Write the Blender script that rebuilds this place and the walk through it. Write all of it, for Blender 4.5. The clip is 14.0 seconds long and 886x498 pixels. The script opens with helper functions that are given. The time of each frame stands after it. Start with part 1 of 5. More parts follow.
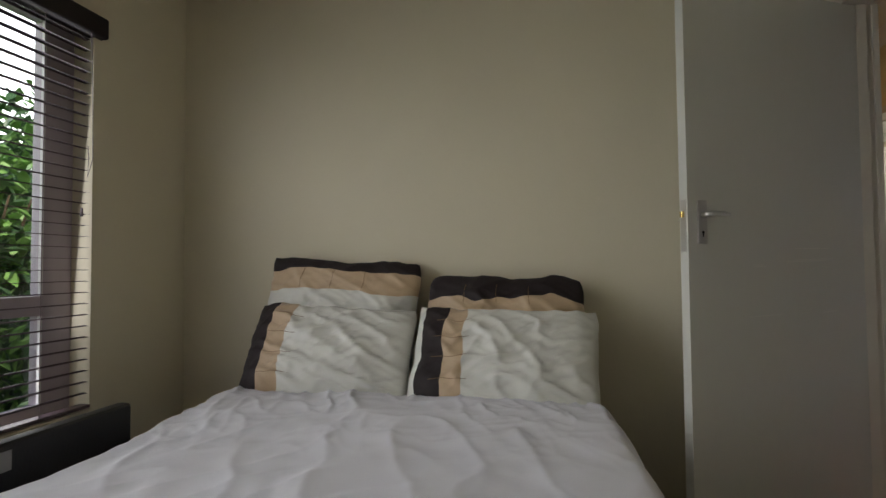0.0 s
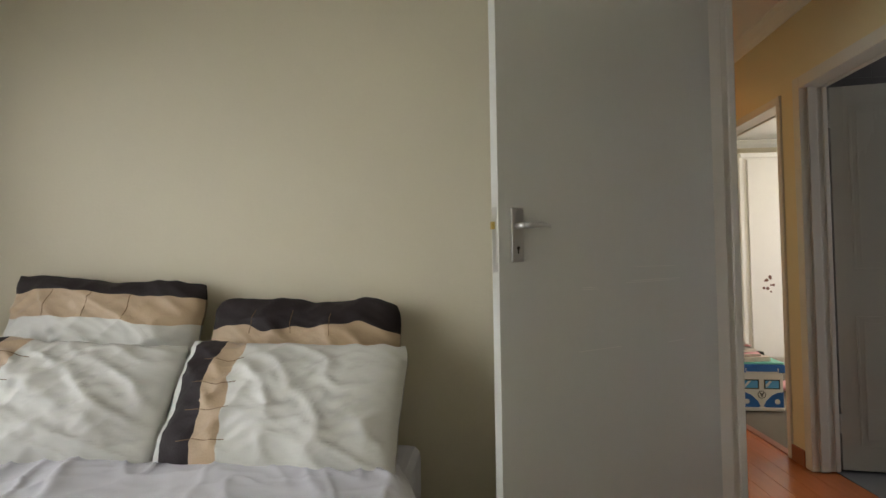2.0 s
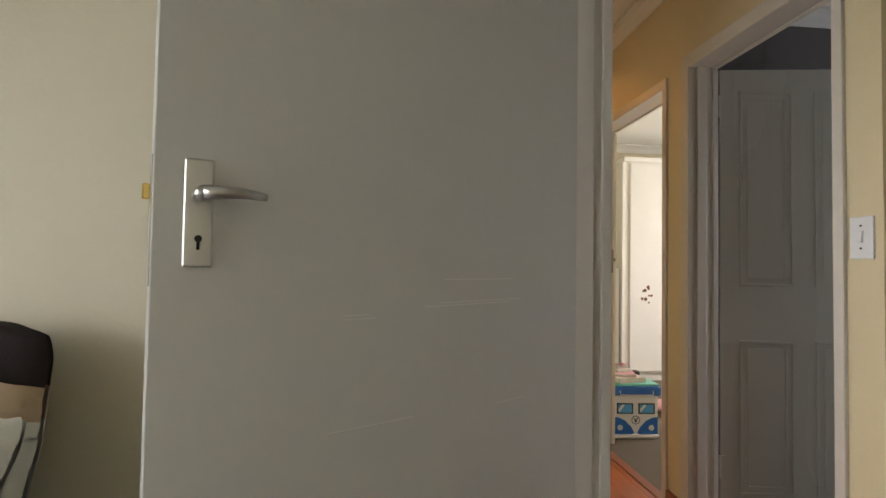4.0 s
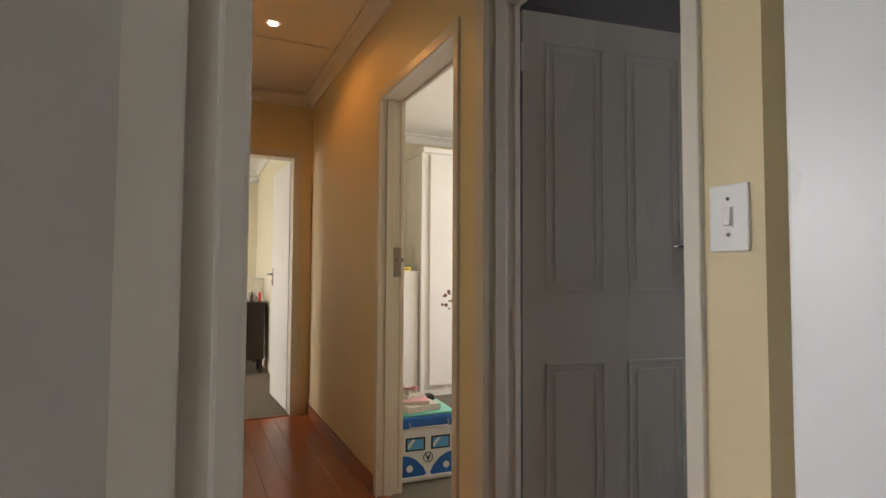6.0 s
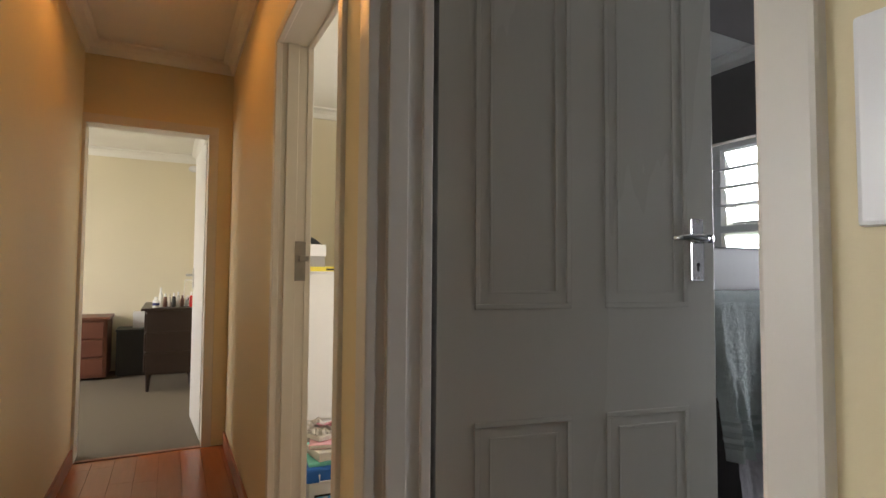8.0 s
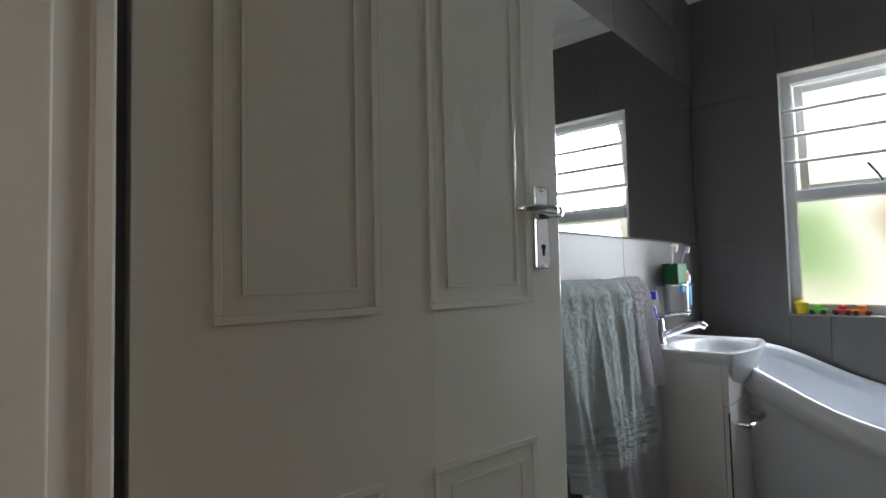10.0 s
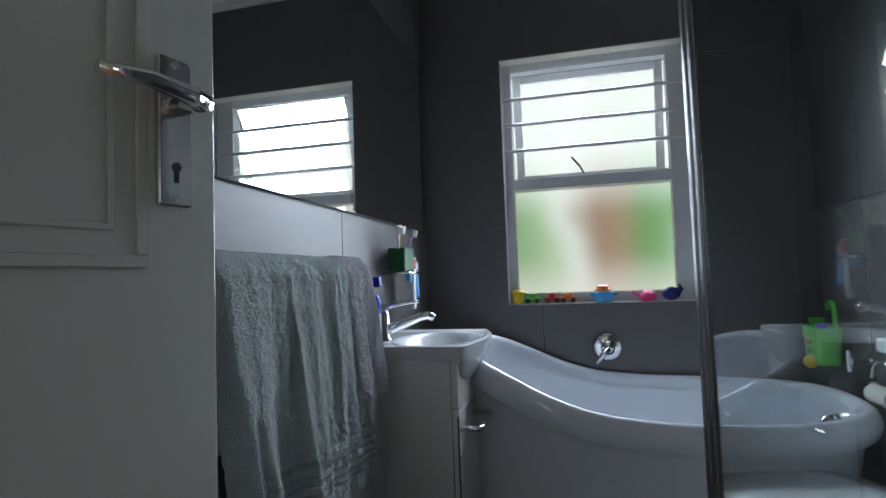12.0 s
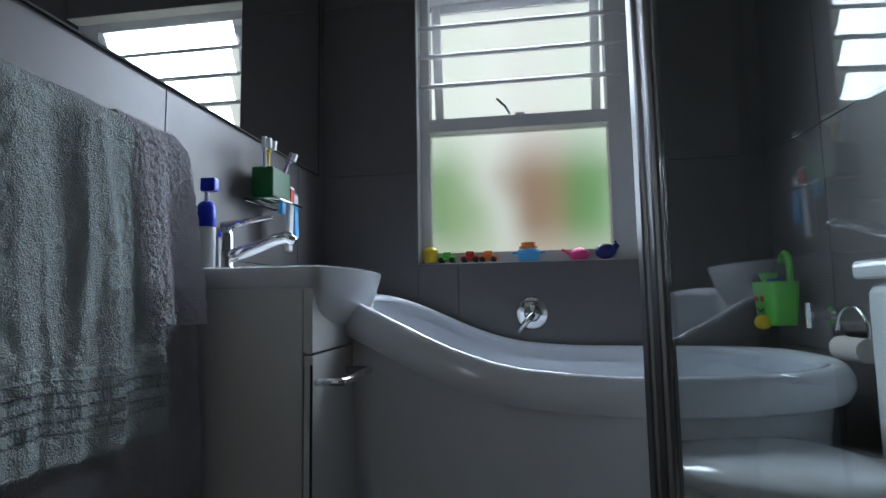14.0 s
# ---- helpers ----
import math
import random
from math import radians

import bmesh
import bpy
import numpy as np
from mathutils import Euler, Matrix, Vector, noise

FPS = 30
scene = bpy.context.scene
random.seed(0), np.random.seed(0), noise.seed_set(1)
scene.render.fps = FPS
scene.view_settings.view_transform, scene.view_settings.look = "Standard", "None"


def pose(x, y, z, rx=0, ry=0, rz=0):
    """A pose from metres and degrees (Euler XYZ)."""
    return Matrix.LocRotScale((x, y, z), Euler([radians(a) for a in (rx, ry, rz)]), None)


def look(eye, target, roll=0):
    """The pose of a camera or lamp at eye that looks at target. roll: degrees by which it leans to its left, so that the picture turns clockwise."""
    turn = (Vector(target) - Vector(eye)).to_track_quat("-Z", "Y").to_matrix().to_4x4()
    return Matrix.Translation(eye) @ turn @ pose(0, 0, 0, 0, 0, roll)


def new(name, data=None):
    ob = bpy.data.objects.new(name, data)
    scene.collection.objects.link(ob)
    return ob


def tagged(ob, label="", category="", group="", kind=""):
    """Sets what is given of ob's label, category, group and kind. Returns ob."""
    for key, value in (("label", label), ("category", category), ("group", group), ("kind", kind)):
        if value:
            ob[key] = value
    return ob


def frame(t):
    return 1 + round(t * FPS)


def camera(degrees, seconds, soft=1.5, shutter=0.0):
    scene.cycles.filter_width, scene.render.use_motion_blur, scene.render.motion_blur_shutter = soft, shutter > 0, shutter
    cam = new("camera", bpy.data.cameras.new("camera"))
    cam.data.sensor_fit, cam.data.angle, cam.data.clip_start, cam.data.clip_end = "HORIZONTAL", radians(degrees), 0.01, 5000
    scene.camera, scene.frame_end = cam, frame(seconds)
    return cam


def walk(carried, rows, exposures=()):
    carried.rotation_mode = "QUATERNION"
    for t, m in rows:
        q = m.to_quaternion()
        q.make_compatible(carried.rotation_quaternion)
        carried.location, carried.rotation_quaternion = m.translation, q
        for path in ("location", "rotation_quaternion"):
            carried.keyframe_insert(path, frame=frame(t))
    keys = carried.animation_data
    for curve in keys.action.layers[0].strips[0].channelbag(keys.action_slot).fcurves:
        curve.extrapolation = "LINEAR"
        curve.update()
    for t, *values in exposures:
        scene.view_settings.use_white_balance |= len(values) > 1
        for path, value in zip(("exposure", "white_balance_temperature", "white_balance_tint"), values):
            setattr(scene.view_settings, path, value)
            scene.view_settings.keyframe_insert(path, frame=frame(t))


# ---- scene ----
cam = camera(79.5, 14.0)

PATH = [
    (0, (-2.137, -3.304, 1.03), (-2.532, -1.344, 1.1), -0.5),
    (0.5, (-2.026, -3.213, 1.079), (-2.353, -1.24, 1.12), -1.0),
    (1, (-1.909, -3.115, 1.091), (-2.208, -1.139, 1.15), -1.1),
    (1.5, (-1.814, -2.947, 1.09), (-2.06, -0.963, 1.157), -0.9),
    (2, (-1.692, -2.781, 1.097), (-1.854, -0.788, 1.165), -0.8),
    (2.5, (-1.522, -2.599, 1.09), (-1.628, -0.603, 1.16), -0.8),
    (2.7, (-1.476, -2.529, 1.095), (-1.556, -0.532, 1.162), -0.6),
    (4.8, (-1.207, -1.734, 1.114), (-0.731, 0.207, 1.191), 0.7),
    (5, (-1.154, -1.652, 1.11), (-0.599, 0.268, 1.191), 0.5),
    (5.5, (-1.02, -1.451, 1.109), (-0.27, 0.401, 1.197), 0.7),
    (5.7, (-0.982, -1.384, 1.123), (-0.162, 0.439, 1.201), -0.1),
    (6, (-0.867, -1.313, 1.115), (-0.012, 0.493, 1.206), 0.3),
    (6.5, (-0.703, -1.195, 1.133), (0.177, 0.599, 1.225), 0.0),
    (6.8, (-0.632, -1.122, 1.128), (0.259, 0.666, 1.223), 0.3),
    (7, (-0.586, -1.074, 1.131), (0.3, 0.717, 1.221), 0.0),
    (7.2, (-0.539, -1.021, 1.129), (0.346, 0.77, 1.224), 0.2),
    (9.3, (-0.14, -0.522, 1.127), (1.031, 1.097, 1.208), -0.4),
    (9.5, (-0.126, -0.497, 1.12), (1.146, 1.043, 1.22), -1.3),
    (10, (-0.057, -0.437, 1.105), (1.436, 0.89, 1.203), -1.3),
    (10.5, (0.044, -0.388, 1.08), (1.703, 0.724, 1.183), -1.6),
    (11, (0.144, -0.344, 1.059), (1.929, 0.552, 1.165), -1.8),
    (11.5, (0.254, -0.3, 1.048), (2.141, 0.355, 1.156), -2.0),
    (12, (0.351, -0.31, 1.03), (2.289, 0.171, 1.139), -2.0),
    (12.5, (0.478, -0.371, 0.992), (2.429, 0.052, 1.109), -2.0),
    (13, (0.575, -0.386, 0.946), (2.534, -0.007, 1.081), -1.8),
    (13.5, (0.669, -0.375, 0.896), (2.635, -0.039, 1.043), -1.6),
    (14, (0.732, -0.381, 0.805), (2.702, -0.092, 0.991), -1.0),
]
walk(cam, [(t, look(eye, target, roll)) for t, eye, target, roll in PATH],
     exposures=[(0, -0.3, 6700, 15), (1.0, 0.08, 6700, 15), (2.5, 0.45, 6700, 15), (5.0, 0.72, 6700, 17), (5.7, 0.56, 6700, 17), (7.0, 0.45, 6600, 17),
                (9.5, 0.95, 6550, 13), (10.5, 0.82, 6350, 11), (11.5, 0.4, 6000, 10), (12.5, 0.2, 5800, 10), (14.0, 0.04, 5800, 10)])

# ---- light ----
world = bpy.data.worlds.new("world")
scene.world = world
world.use_nodes = True
wn = world.node_tree
sky = wn.nodes.new("ShaderNodeTexSky")
sky.sky_type = 'NISHITA'
sky.sun_disc = False
sky.sun_elevation = radians(50)
sky.sun_rotation = radians(124)
wn.nodes["Background"].inputs[1].default_value = 0.15
wn.links.new(sky.outputs[0], wn.nodes["Background"].inputs[0])


def lamp(name, kind, energy, colour, where, target=None, size=(1, 1), radius=0.1, angle=0.5, cone=None, spread=180):
    d = bpy.data.lights.new(name, kind)
    d.energy, d.color = energy, colour
    if kind == 'AREA':
        d.shape, d.size, d.size_y = 'RECTANGLE', size[0], size[1]
        d.spread = radians(spread)
    elif kind == 'SUN':
        d.angle = radians(angle)
    else:
        d.shadow_soft_size = radius
    if cone:
        d.spot_size, d.spot_blend = radians(cone), 0.6
    ob = new(name, d)
    ob.matrix_world = look(where, target) if target else Matrix.Translation(where)
    return ob


lamp("sun", 'SUN', 5.0, (1, 0.94, 0.85), (0, 0, 10), (-4.5, 3.0, 0))
DAY = (0.86, 0.93, 1.0)
lamp("bedroom_daylight", 'AREA', 22, (0.93, 0.97, 1.0), (-4.12, -2.68, 1.27), (-2.0, -2.68, 1.1), (2.6, 1.6))
# sky light falls in from above, so it leans down into the room
for lz in (1.469, 1.579, 1.684, 1.79):
    lamp("bathroom_daylight", 'AREA', 1.75, DAY, (2.480, -0.365, lz), (0, -0.365, lz - 1.36), (0.52, 0.085), spread=125)
for lz in (1.07, 1.265):
    lamp("bathroom_daylight_lower", 'AREA', 1.7, DAY, (2.470, -0.365, lz), (0, -0.365, lz - 0.6), (0.52, 0.17), spread=140)
# fill lamps added at unseen openings to brighten the three side rooms
lamp("kid_fill", 'AREA', 45, (1, 0.97, 0.93), (3.25, 1.9, 1.6), (0, 1.9, 1.0), (1.6, 1.2))
lamp("end_room_fill", 'AREA', 38, (1, 0.95, 0.87), (-3.75, 4.7, 1.5), (0, 4.9, 1.0), (1.6, 1.3))
lamp("west_room_fill", 'AREA', 14, (0.95, 0.98, 1), (-3.95, 1.2, 1.5), (0, 1.2, 1.0), (1.4, 1.2))
SPOTS = [(-0.48, 1.76)]
for sx, sy in SPOTS:
    lamp("downlight_glow", 'SPOT', 25, (1.0, 0.42, 0.09), (sx, sy, 2.53), (sx, sy, 0), radius=0.05, cone=165)

# ---- materials ----


def mat(name, colour, rough=0.6, metal=0.0, vary=0.08, scale=6.0, bump=0.0, bscale=60.0, trans=0.0, ior=1.45, sheen=0.0,
        stretch=(1, 1, 1), island=0.0, coat=0.0, spots=0.0, alpha=1.0):
    """Principled surface with broad and fine colour variation, roughness variation and relief."""
    m = bpy.data.materials.new(name)
    m.use_nodes = True
    nt = m.node_tree
    b = nt.nodes["Principled BSDF"]
    N, L = nt.nodes.new, nt.links.new
    geo = N("ShaderNodeTexCoord")
    mp = N("ShaderNodeMapping")
    mp.inputs["Scale"].default_value = stretch
    L(geo.outputs["Object"], mp.inputs[0])
    n1, n2 = N("ShaderNodeTexNoise"), N("ShaderNodeTexNoise")
    n1.inputs["Scale"].default_value, n1.inputs["Detail"].default_value = scale, 5
    n2.inputs["Scale"].default_value, n2.inputs["Detail"].default_value = bscale, 4
    L(mp.outputs[0], n1.inputs[0])
    L(mp.outputs[0], n2.inputs[0])
    mix = N("ShaderNodeMix")
    mix.data_type = 'RGBA'
    lo = [max(0, c * (1 - vary)) for c in colour]
    hi = [min(1, c * (1 + vary)) for c in colour]
    mix.inputs[6].default_value, mix.inputs[7].default_value = (*lo, 1), (*hi, 1)
    add = N("ShaderNodeMath")
    add.operation = 'MULTIPLY_ADD'
    add.inputs[1].default_value, add.inputs[2].default_value = 0.35, 0.0
    L(n2.outputs[0], add.inputs[0])
    s = N("ShaderNodeMath")
    s.operation = 'MULTIPLY_ADD'
    s.inputs[1].default_value = 0.8
    L(n1.outputs[0], s.inputs[0])
    L(add.outputs[0], s.inputs[2])
    fac = s.outputs[0]
    if island:
        oi = N("ShaderNodeObjectInfo")
        a2 = N("ShaderNodeMath")
        a2.operation = 'MULTIPLY_ADD'
        a2.inputs[1].default_value = island
        L(oi.outputs["Random"], a2.inputs[0])
        L(fac, a2.inputs[2])
        fac = a2.outputs[0]
    L(fac, mix.inputs[0])
    L(mix.outputs[2], b.inputs["Base Color"])
    rr = N("ShaderNodeMapRange")
    rr.inputs[3].default_value, rr.inputs[4].default_value = max(0.02, rough - 0.07), min(1, rough + 0.07)
    L(n1.outputs[0], rr.inputs[0])
    L(rr.outputs[0], b.inputs["Roughness"])
    b.inputs["Metallic"].default_value = metal
    b.inputs["Transmission Weight"].default_value = trans
    b.inputs["IOR"].default_value = ior
    b.inputs["Coat Weight"].default_value = coat
    if sheen:
        b.inputs["Sheen Weight"].default_value = sheen
    if bump:
        bp = N("ShaderNodeBump")
        bp.inputs["Strength"].default_value, bp.inputs["Distance"].default_value = bump, 0.01
        L(n2.outputs[0], bp.inputs["Height"])
        L(bp.outputs[0], b.inputs["Normal"])
    return m


def glow(name, colour, strength):
    m = bpy.data.materials.new(name)
    m.use_nodes = True
    b = m.node_tree.nodes["Principled BSDF"]
    b.inputs["Base Color"].default_value = (*colour, 1)
    b.inputs["Emission Color"].default_value = (*colour, 1)
    b.inputs["Emission Strength"].default_value = strength
    return m


CREAM = mat("cream_wall_paint", (0.695, 0.635, 0.485), 0.62, vary=0.05, scale=2.5, bump=0.06, bscale=90)
GOLD = mat("golden_wall_paint", (0.72, 0.61, 0.385), 0.5, vary=0.06, scale=2.5, bump=0.06, bscale=90)
CEIL = mat("ceiling_paint", (0.80, 0.79, 0.75), 0.7, vary=0.03, bump=0.03)
WHITE = mat("white_gloss_paint", (0.74, 0.73, 0.70), 0.38, vary=0.04, bump=0.03, bscale=40)
FRAME = mat("cream_frame_enamel", (0.66, 0.62, 0.55), 0.35, vary=0.05, bump=0.03, bscale=40)
DOOR = mat("greyed_white_door_paint", (0.62, 0.62, 0.575), 0.30, vary=0.04, scale=2, bump=0.04, bscale=30, stretch=(1, 1, 0.15))
PANELDOOR = mat("satin_grey_door_enamel", (0.53, 0.52, 0.465), 0.27, vary=0.04, scale=2, bump=0.04, bscale=30, stretch=(1, 1, 0.15), coat=0.35)
GLOSSWHITE = mat("bright_white_lacquer", (0.86, 0.88, 0.92), 0.3, vary=0.02)
SCUFF = mat("scuff_mark", (0.75, 0.73, 0.68), 0.6)
CHROME = mat("chrome", (0.78, 0.78, 0.78), 0.10, metal=1.0, vary=0.02)
STEEL = mat("satin_steel", (0.55, 0.54, 0.52), 0.32, metal=1.0, vary=0.05)
WORNSTEEL = mat("worn_dark_steel", (0.24, 0.22, 0.20), 0.4, metal=0.8, vary=0.25, scale=30)
BRASS = mat("brass", (0.80, 0.60, 0.22), 0.25, metal=1.0)
GUN = mat("bronzed_aluminium", (0.10, 0.10, 0.105), 0.38, metal=0.85)
PLASTIC = mat("white_plastic", (0.78, 0.78, 0.78), 0.3, vary=0.02)
DARK = mat("dark_shadow_gap", (0.03, 0.028, 0.025), 0.8)
LAMINATE = mat("red_brown_laminate", (0.40, 0.115, 0.036), 0.24, vary=0.22, scale=5, bscale=50, stretch=(8, 0.8, 1), island=0.25)
SKIRT = mat("red_brown_skirting", (0.30, 0.10, 0.05), 0.35, vary=0.15, stretch=(1, 0.3, 6))
CARPET = mat("grey_brown_carpet", (0.15, 0.125, 0.092), 0.95, vary=0.18, scale=30, bump=0.6, bscale=350)
TILE = mat("grey_wall_tile", (0.125, 0.117, 0.115), 0.40, vary=0.16, scale=2.2, bump=0.05, bscale=25, island=0.12)
GROUT = mat("dark_grout", (0.10, 0.094, 0.092), 0.9)
FLOORTILE = mat("grey_floor_tile", (0.14, 0.135, 0.13), 0.4, vary=0.15)
SHEET = mat("white_cotton", (0.72, 0.72, 0.78), 0.85, vary=0.04, scale=8, bump=0.06, bscale=220, sheen=0.2)
SATIN = mat("cream_satin", (0.70, 0.70, 0.65), 0.45, vary=0.05, bump=0.06, bscale=200, sheen=0.2)
BEIGE = mat("beige_satin", (0.53, 0.39, 0.25), 0.45, vary=0.10, scale=15, bump=0.2, bscale=180, sheen=0.2)
CHOC = mat("chocolate_fabric", (0.018, 0.011, 0.012), 0.7, vary=0.2, bump=0.2, bscale=200)
STITCH = mat("brown_stitching", (0.20, 0.12, 0.06), 0.8)
BLACK = mat("black_leatherette", (0.012, 0.012, 0.013), 0.45, vary=0.2, bump=0.15, bscale=120)
SLAT = mat("dark_brown_slat", (0.17, 0.13, 0.145), 0.25, vary=0.15, stretch=(1, 0.2, 1))
WINFRAME = mat("bronze_window_frame", (0.42, 0.36, 0.40), 0.4, vary=0.1)
ALU = mat("white_aluminium", (0.70, 0.70, 0.70), 0.35, vary=0.04)
REVEAL = mat("pale_reveal_plaster", (0.72, 0.68, 0.58), 0.7, vary=0.05)
CERAMIC = mat("white_ceramic", (0.78, 0.80, 0.82), 0.08, vary=0.02, coat=0.5)
ACRYLIC = mat("bath_acrylic", (0.70, 0.73, 0.78), 0.07, vary=0.02, coat=0.3)
TOWEL = mat("pale_green_terry", (0.78, 0.86, 0.85), 0.95, vary=0.14, scale=40, bump=0.8, bscale=480, sheen=0.4)
TOWELBAND = mat("towel_woven_band", (0.56, 0.63, 0.62), 0.8, vary=0.1, bump=0.5, bscale=300)
TOWEL2 = mat("mauve_terry", (0.80, 0.78, 0.83), 0.95, vary=0.12, scale=40, bump=0.8, bscale=480, sheen=0.4)
CAB = mat("white_cabinet_board", (0.68, 0.68, 0.67), 0.35, vary=0.03)
BLUE = mat("blue_plastic", (0.01, 0.03, 0.55), 0.3)
TOYBLUE = mat("toy_blue", (0.02, 0.13, 0.45), 0.4)
SKYBLUE = mat("toy_sky_blue", (0.10, 0.40, 0.75), 0.4)
TEAL = mat("teal_plastic", (0.20, 0.62, 0.52), 0.4)
GREEN = mat("lime_plastic", (0.16, 0.62, 0.07), 0.35)
DKGREEN = mat("bottle_green_plastic", (0.01, 0.10, 0.03), 0.4)
YELLOW = mat("yellow_plastic", (0.75, 0.52, 0.02), 0.4)
RED = mat("red_plastic", (0.60, 0.03, 0.02), 0.4)
ORANGE = mat("orange_plastic", (0.75, 0.22, 0.03), 0.4)
PINK = mat("pink_plastic", (0.75, 0.05, 0.22), 0.4)
NAVY = mat("navy_plastic", (0.02, 0.03, 0.16), 0.4)
LILAC = mat("lilac_plastic", (0.42, 0.33, 0.58), 0.4)
WOOD = mat("dark_stained_wood", (0.030, 0.018, 0.015), 0.4, vary=0.3, scale=8, stretch=(1, 1, 5))
REDWOOD = mat("reddish_wood", (0.13, 0.045, 0.028), 0.4, vary=0.25, scale=8)
PAPER = mat("printed_paper", (0.62, 0.58, 0.52), 0.7, vary=0.2, scale=25)
PINKPAPER = mat("pink_print", (0.70, 0.38, 0.42), 0.6, vary=0.3, scale=30)
BOOKYEL = mat("yellow_card", (0.75, 0.62, 0.08), 0.6)
INK = mat("black_ink", (0.02, 0.02, 0.02), 0.6)
GREYBOX = mat("grey_card", (0.33, 0.32, 0.31), 0.7)
BROWN = mat("brown_sticker", (0.14, 0.06, 0.04), 0.6)
LEAF = mat("leaf_green", (0.15, 0.31, 0.07), 0.45, vary=0.5, scale=3, island=0.3)
LEAFDK = mat("dark_leaf_green", (0.045, 0.11, 0.04), 0.4, vary=0.5, scale=3)
BARK = mat("bark", (0.12, 0.08, 0.05), 0.9, bump=0.5)
LAWN = mat("lawn", (0.09, 0.17, 0.04), 0.9, vary=0.4, scale=3, bump=0.5)
BOUNDARY = mat("tan_boundary_wall", (0.42, 0.30, 0.22), 0.8, vary=0.15)
GLASS = mat("clear_glass", (0.93, 0.95, 0.95), 0.0, trans=1.0, ior=1.33, vary=0)
SCREENGLASS = mat("tinted_screen_glass", (0.70, 0.76, 0.75), 0.0, trans=1.0, ior=1.33, vary=0)
FROST = mat("frosted_glass", (0.95, 0.97, 0.95), 0.45, trans=1.0, ior=1.2, vary=0.02)
MIRROR = mat("mirror_silver", (0.82, 0.84, 0.84), 0.02, metal=1.0, vary=0.0)
for clear in (GLASS, SCREENGLASS, MIRROR):
    for l in list(clear.node_tree.links):
        if l.to_socket.name == "Roughness":
            clear.node_tree.links.remove(l)
    clear.node_tree.nodes["Principled BSDF"].inputs["Roughness"].default_value = 0.0
BULB = glow("warm_bulb", (1.0, 0.82, 0.55), 14)

# ---- mesh helpers ----


def obj(name, bm, material, parent=None, label="", smooth=False, matrix=None):
    me = bpy.data.meshes.new(name)
    bmesh.ops.recalc_face_normals(bm, faces=bm.faces)
    if smooth:
        for f in bm.faces:
            f.smooth = True
    bm.to_mesh(me)
    bm.free()
    if material:
        me.materials.append(material)
    ob = new(name, me)
    if parent:
        ob.parent = parent
    if matrix is not None:
        ob.matrix_local = matrix
    if label:
        ob["label"] = label
    return ob


def part(name, bm, material, parent, label="", smooth=False, matrix=None):
    return obj(name, bm, material, parent, label, smooth, matrix)


def thing(name, m, label, category, group="", kind=""):
    ob = new(name)
    ob.matrix_world = m
    ob.empty_display_size = 0.1
    return tagged(ob, label, category, group, kind)


def box(x0, y0, z0, x1, y1, z1, bevel=0.0, seg=2, bm=None, m=None):
    bm = bm or bmesh.new()
    mm = Matrix.LocRotScale(((x0 + x1) / 2, (y0 + y1) / 2, (z0 + z1) / 2), None, (abs(x1 - x0), abs(y1 - y0), abs(z1 - z0)))
    r = bmesh.ops.create_cube(bm, size=1, matrix=(m @ mm) if m else mm)
    if bevel:
        vs = set(r["verts"])
        bmesh.ops.bevel(bm, geom=[e for e in bm.edges if e.verts[0] in vs], offset=bevel, segments=seg, affect='EDGES', profile=0.6)
    return bm


def cyl(r1, r2, depth, m, seg=20, bm=None):
    bm = bm or bmesh.new()
    bmesh.ops.create_cone(bm, cap_ends=True, segments=seg, radius1=r1, radius2=r2, depth=depth, matrix=m)
    return bm


def ball(r, m, bm=None, u=14, v=9):
    bm = bm or bmesh.new()
    bmesh.ops.create_uvsphere(bm, u_segments=u, v_segments=v, radius=r, matrix=m)
    return bm


def tube(points, r, seg=10, bm=None, closed=False):
    """A round bar along points."""
    bm = bm or bmesh.new()
    pts = [Vector(p) for p in points]
    rings = []
    n = len(pts)
    for i, p in enumerate(pts):
        a, b = pts[max(i - 1, 0)], pts[min(i + 1, n - 1)]
        d = (b - a).normalized()
        s = d.cross(Vector((0, 0, 1)))
        if s.length < 0.05:
            s = d.cross(Vector((0, 1, 0)))
        s.normalize()
        t = d.cross(s).normalized()
        rr = r[i] if isinstance(r, (list, tuple)) else r
        rings.append([bm.verts.new(p + (s * math.cos(k * math.tau / seg) + t * math.sin(k * math.tau / seg)) * rr) for k in range(seg)])
    for a, b in zip(rings, rings[1:]):
        for k in range(seg):
            bm.faces.new((a[k], a[(k + 1) % seg], b[(k + 1) % seg], b[k]))
    bm.faces.new(rings[0])
    bm.faces.new(rings[-1])
    return bm


def lathe(profile, seg=24, bm=None):
    """Turned shape from (radius, height) pairs about z."""
    bm = bm or bmesh.new()
    rings = [[bm.verts.new((r * math.cos(k * math.tau / seg), r * math.sin(k * math.tau / seg), z)) for k in range(seg)] for r, z in profile]
    for a, b in zip(rings, rings[1:]):
        for k in range(seg):
            bm.faces.new((a[k], a[(k + 1) % seg], b[(k + 1) % seg], b[k]))
    bm.faces.new(rings[0])
    bm.faces.new(rings[-1])
    return bm


def sheet(f, nu, nv, bm=None):
    """A surface of nu x nv cells; f(u, v) gives its points."""
    bm = bm or bmesh.new()
    g = [[bm.verts.new(f(i / nu, j / nv)) for j in range(nv + 1)] for i in range(nu + 1)]
    for i in range(nu):
        for j in range(nv):
            bm.faces.new((g[i][j], g[i + 1][j], g[i + 1][j + 1], g[i][j + 1]))
    return bm


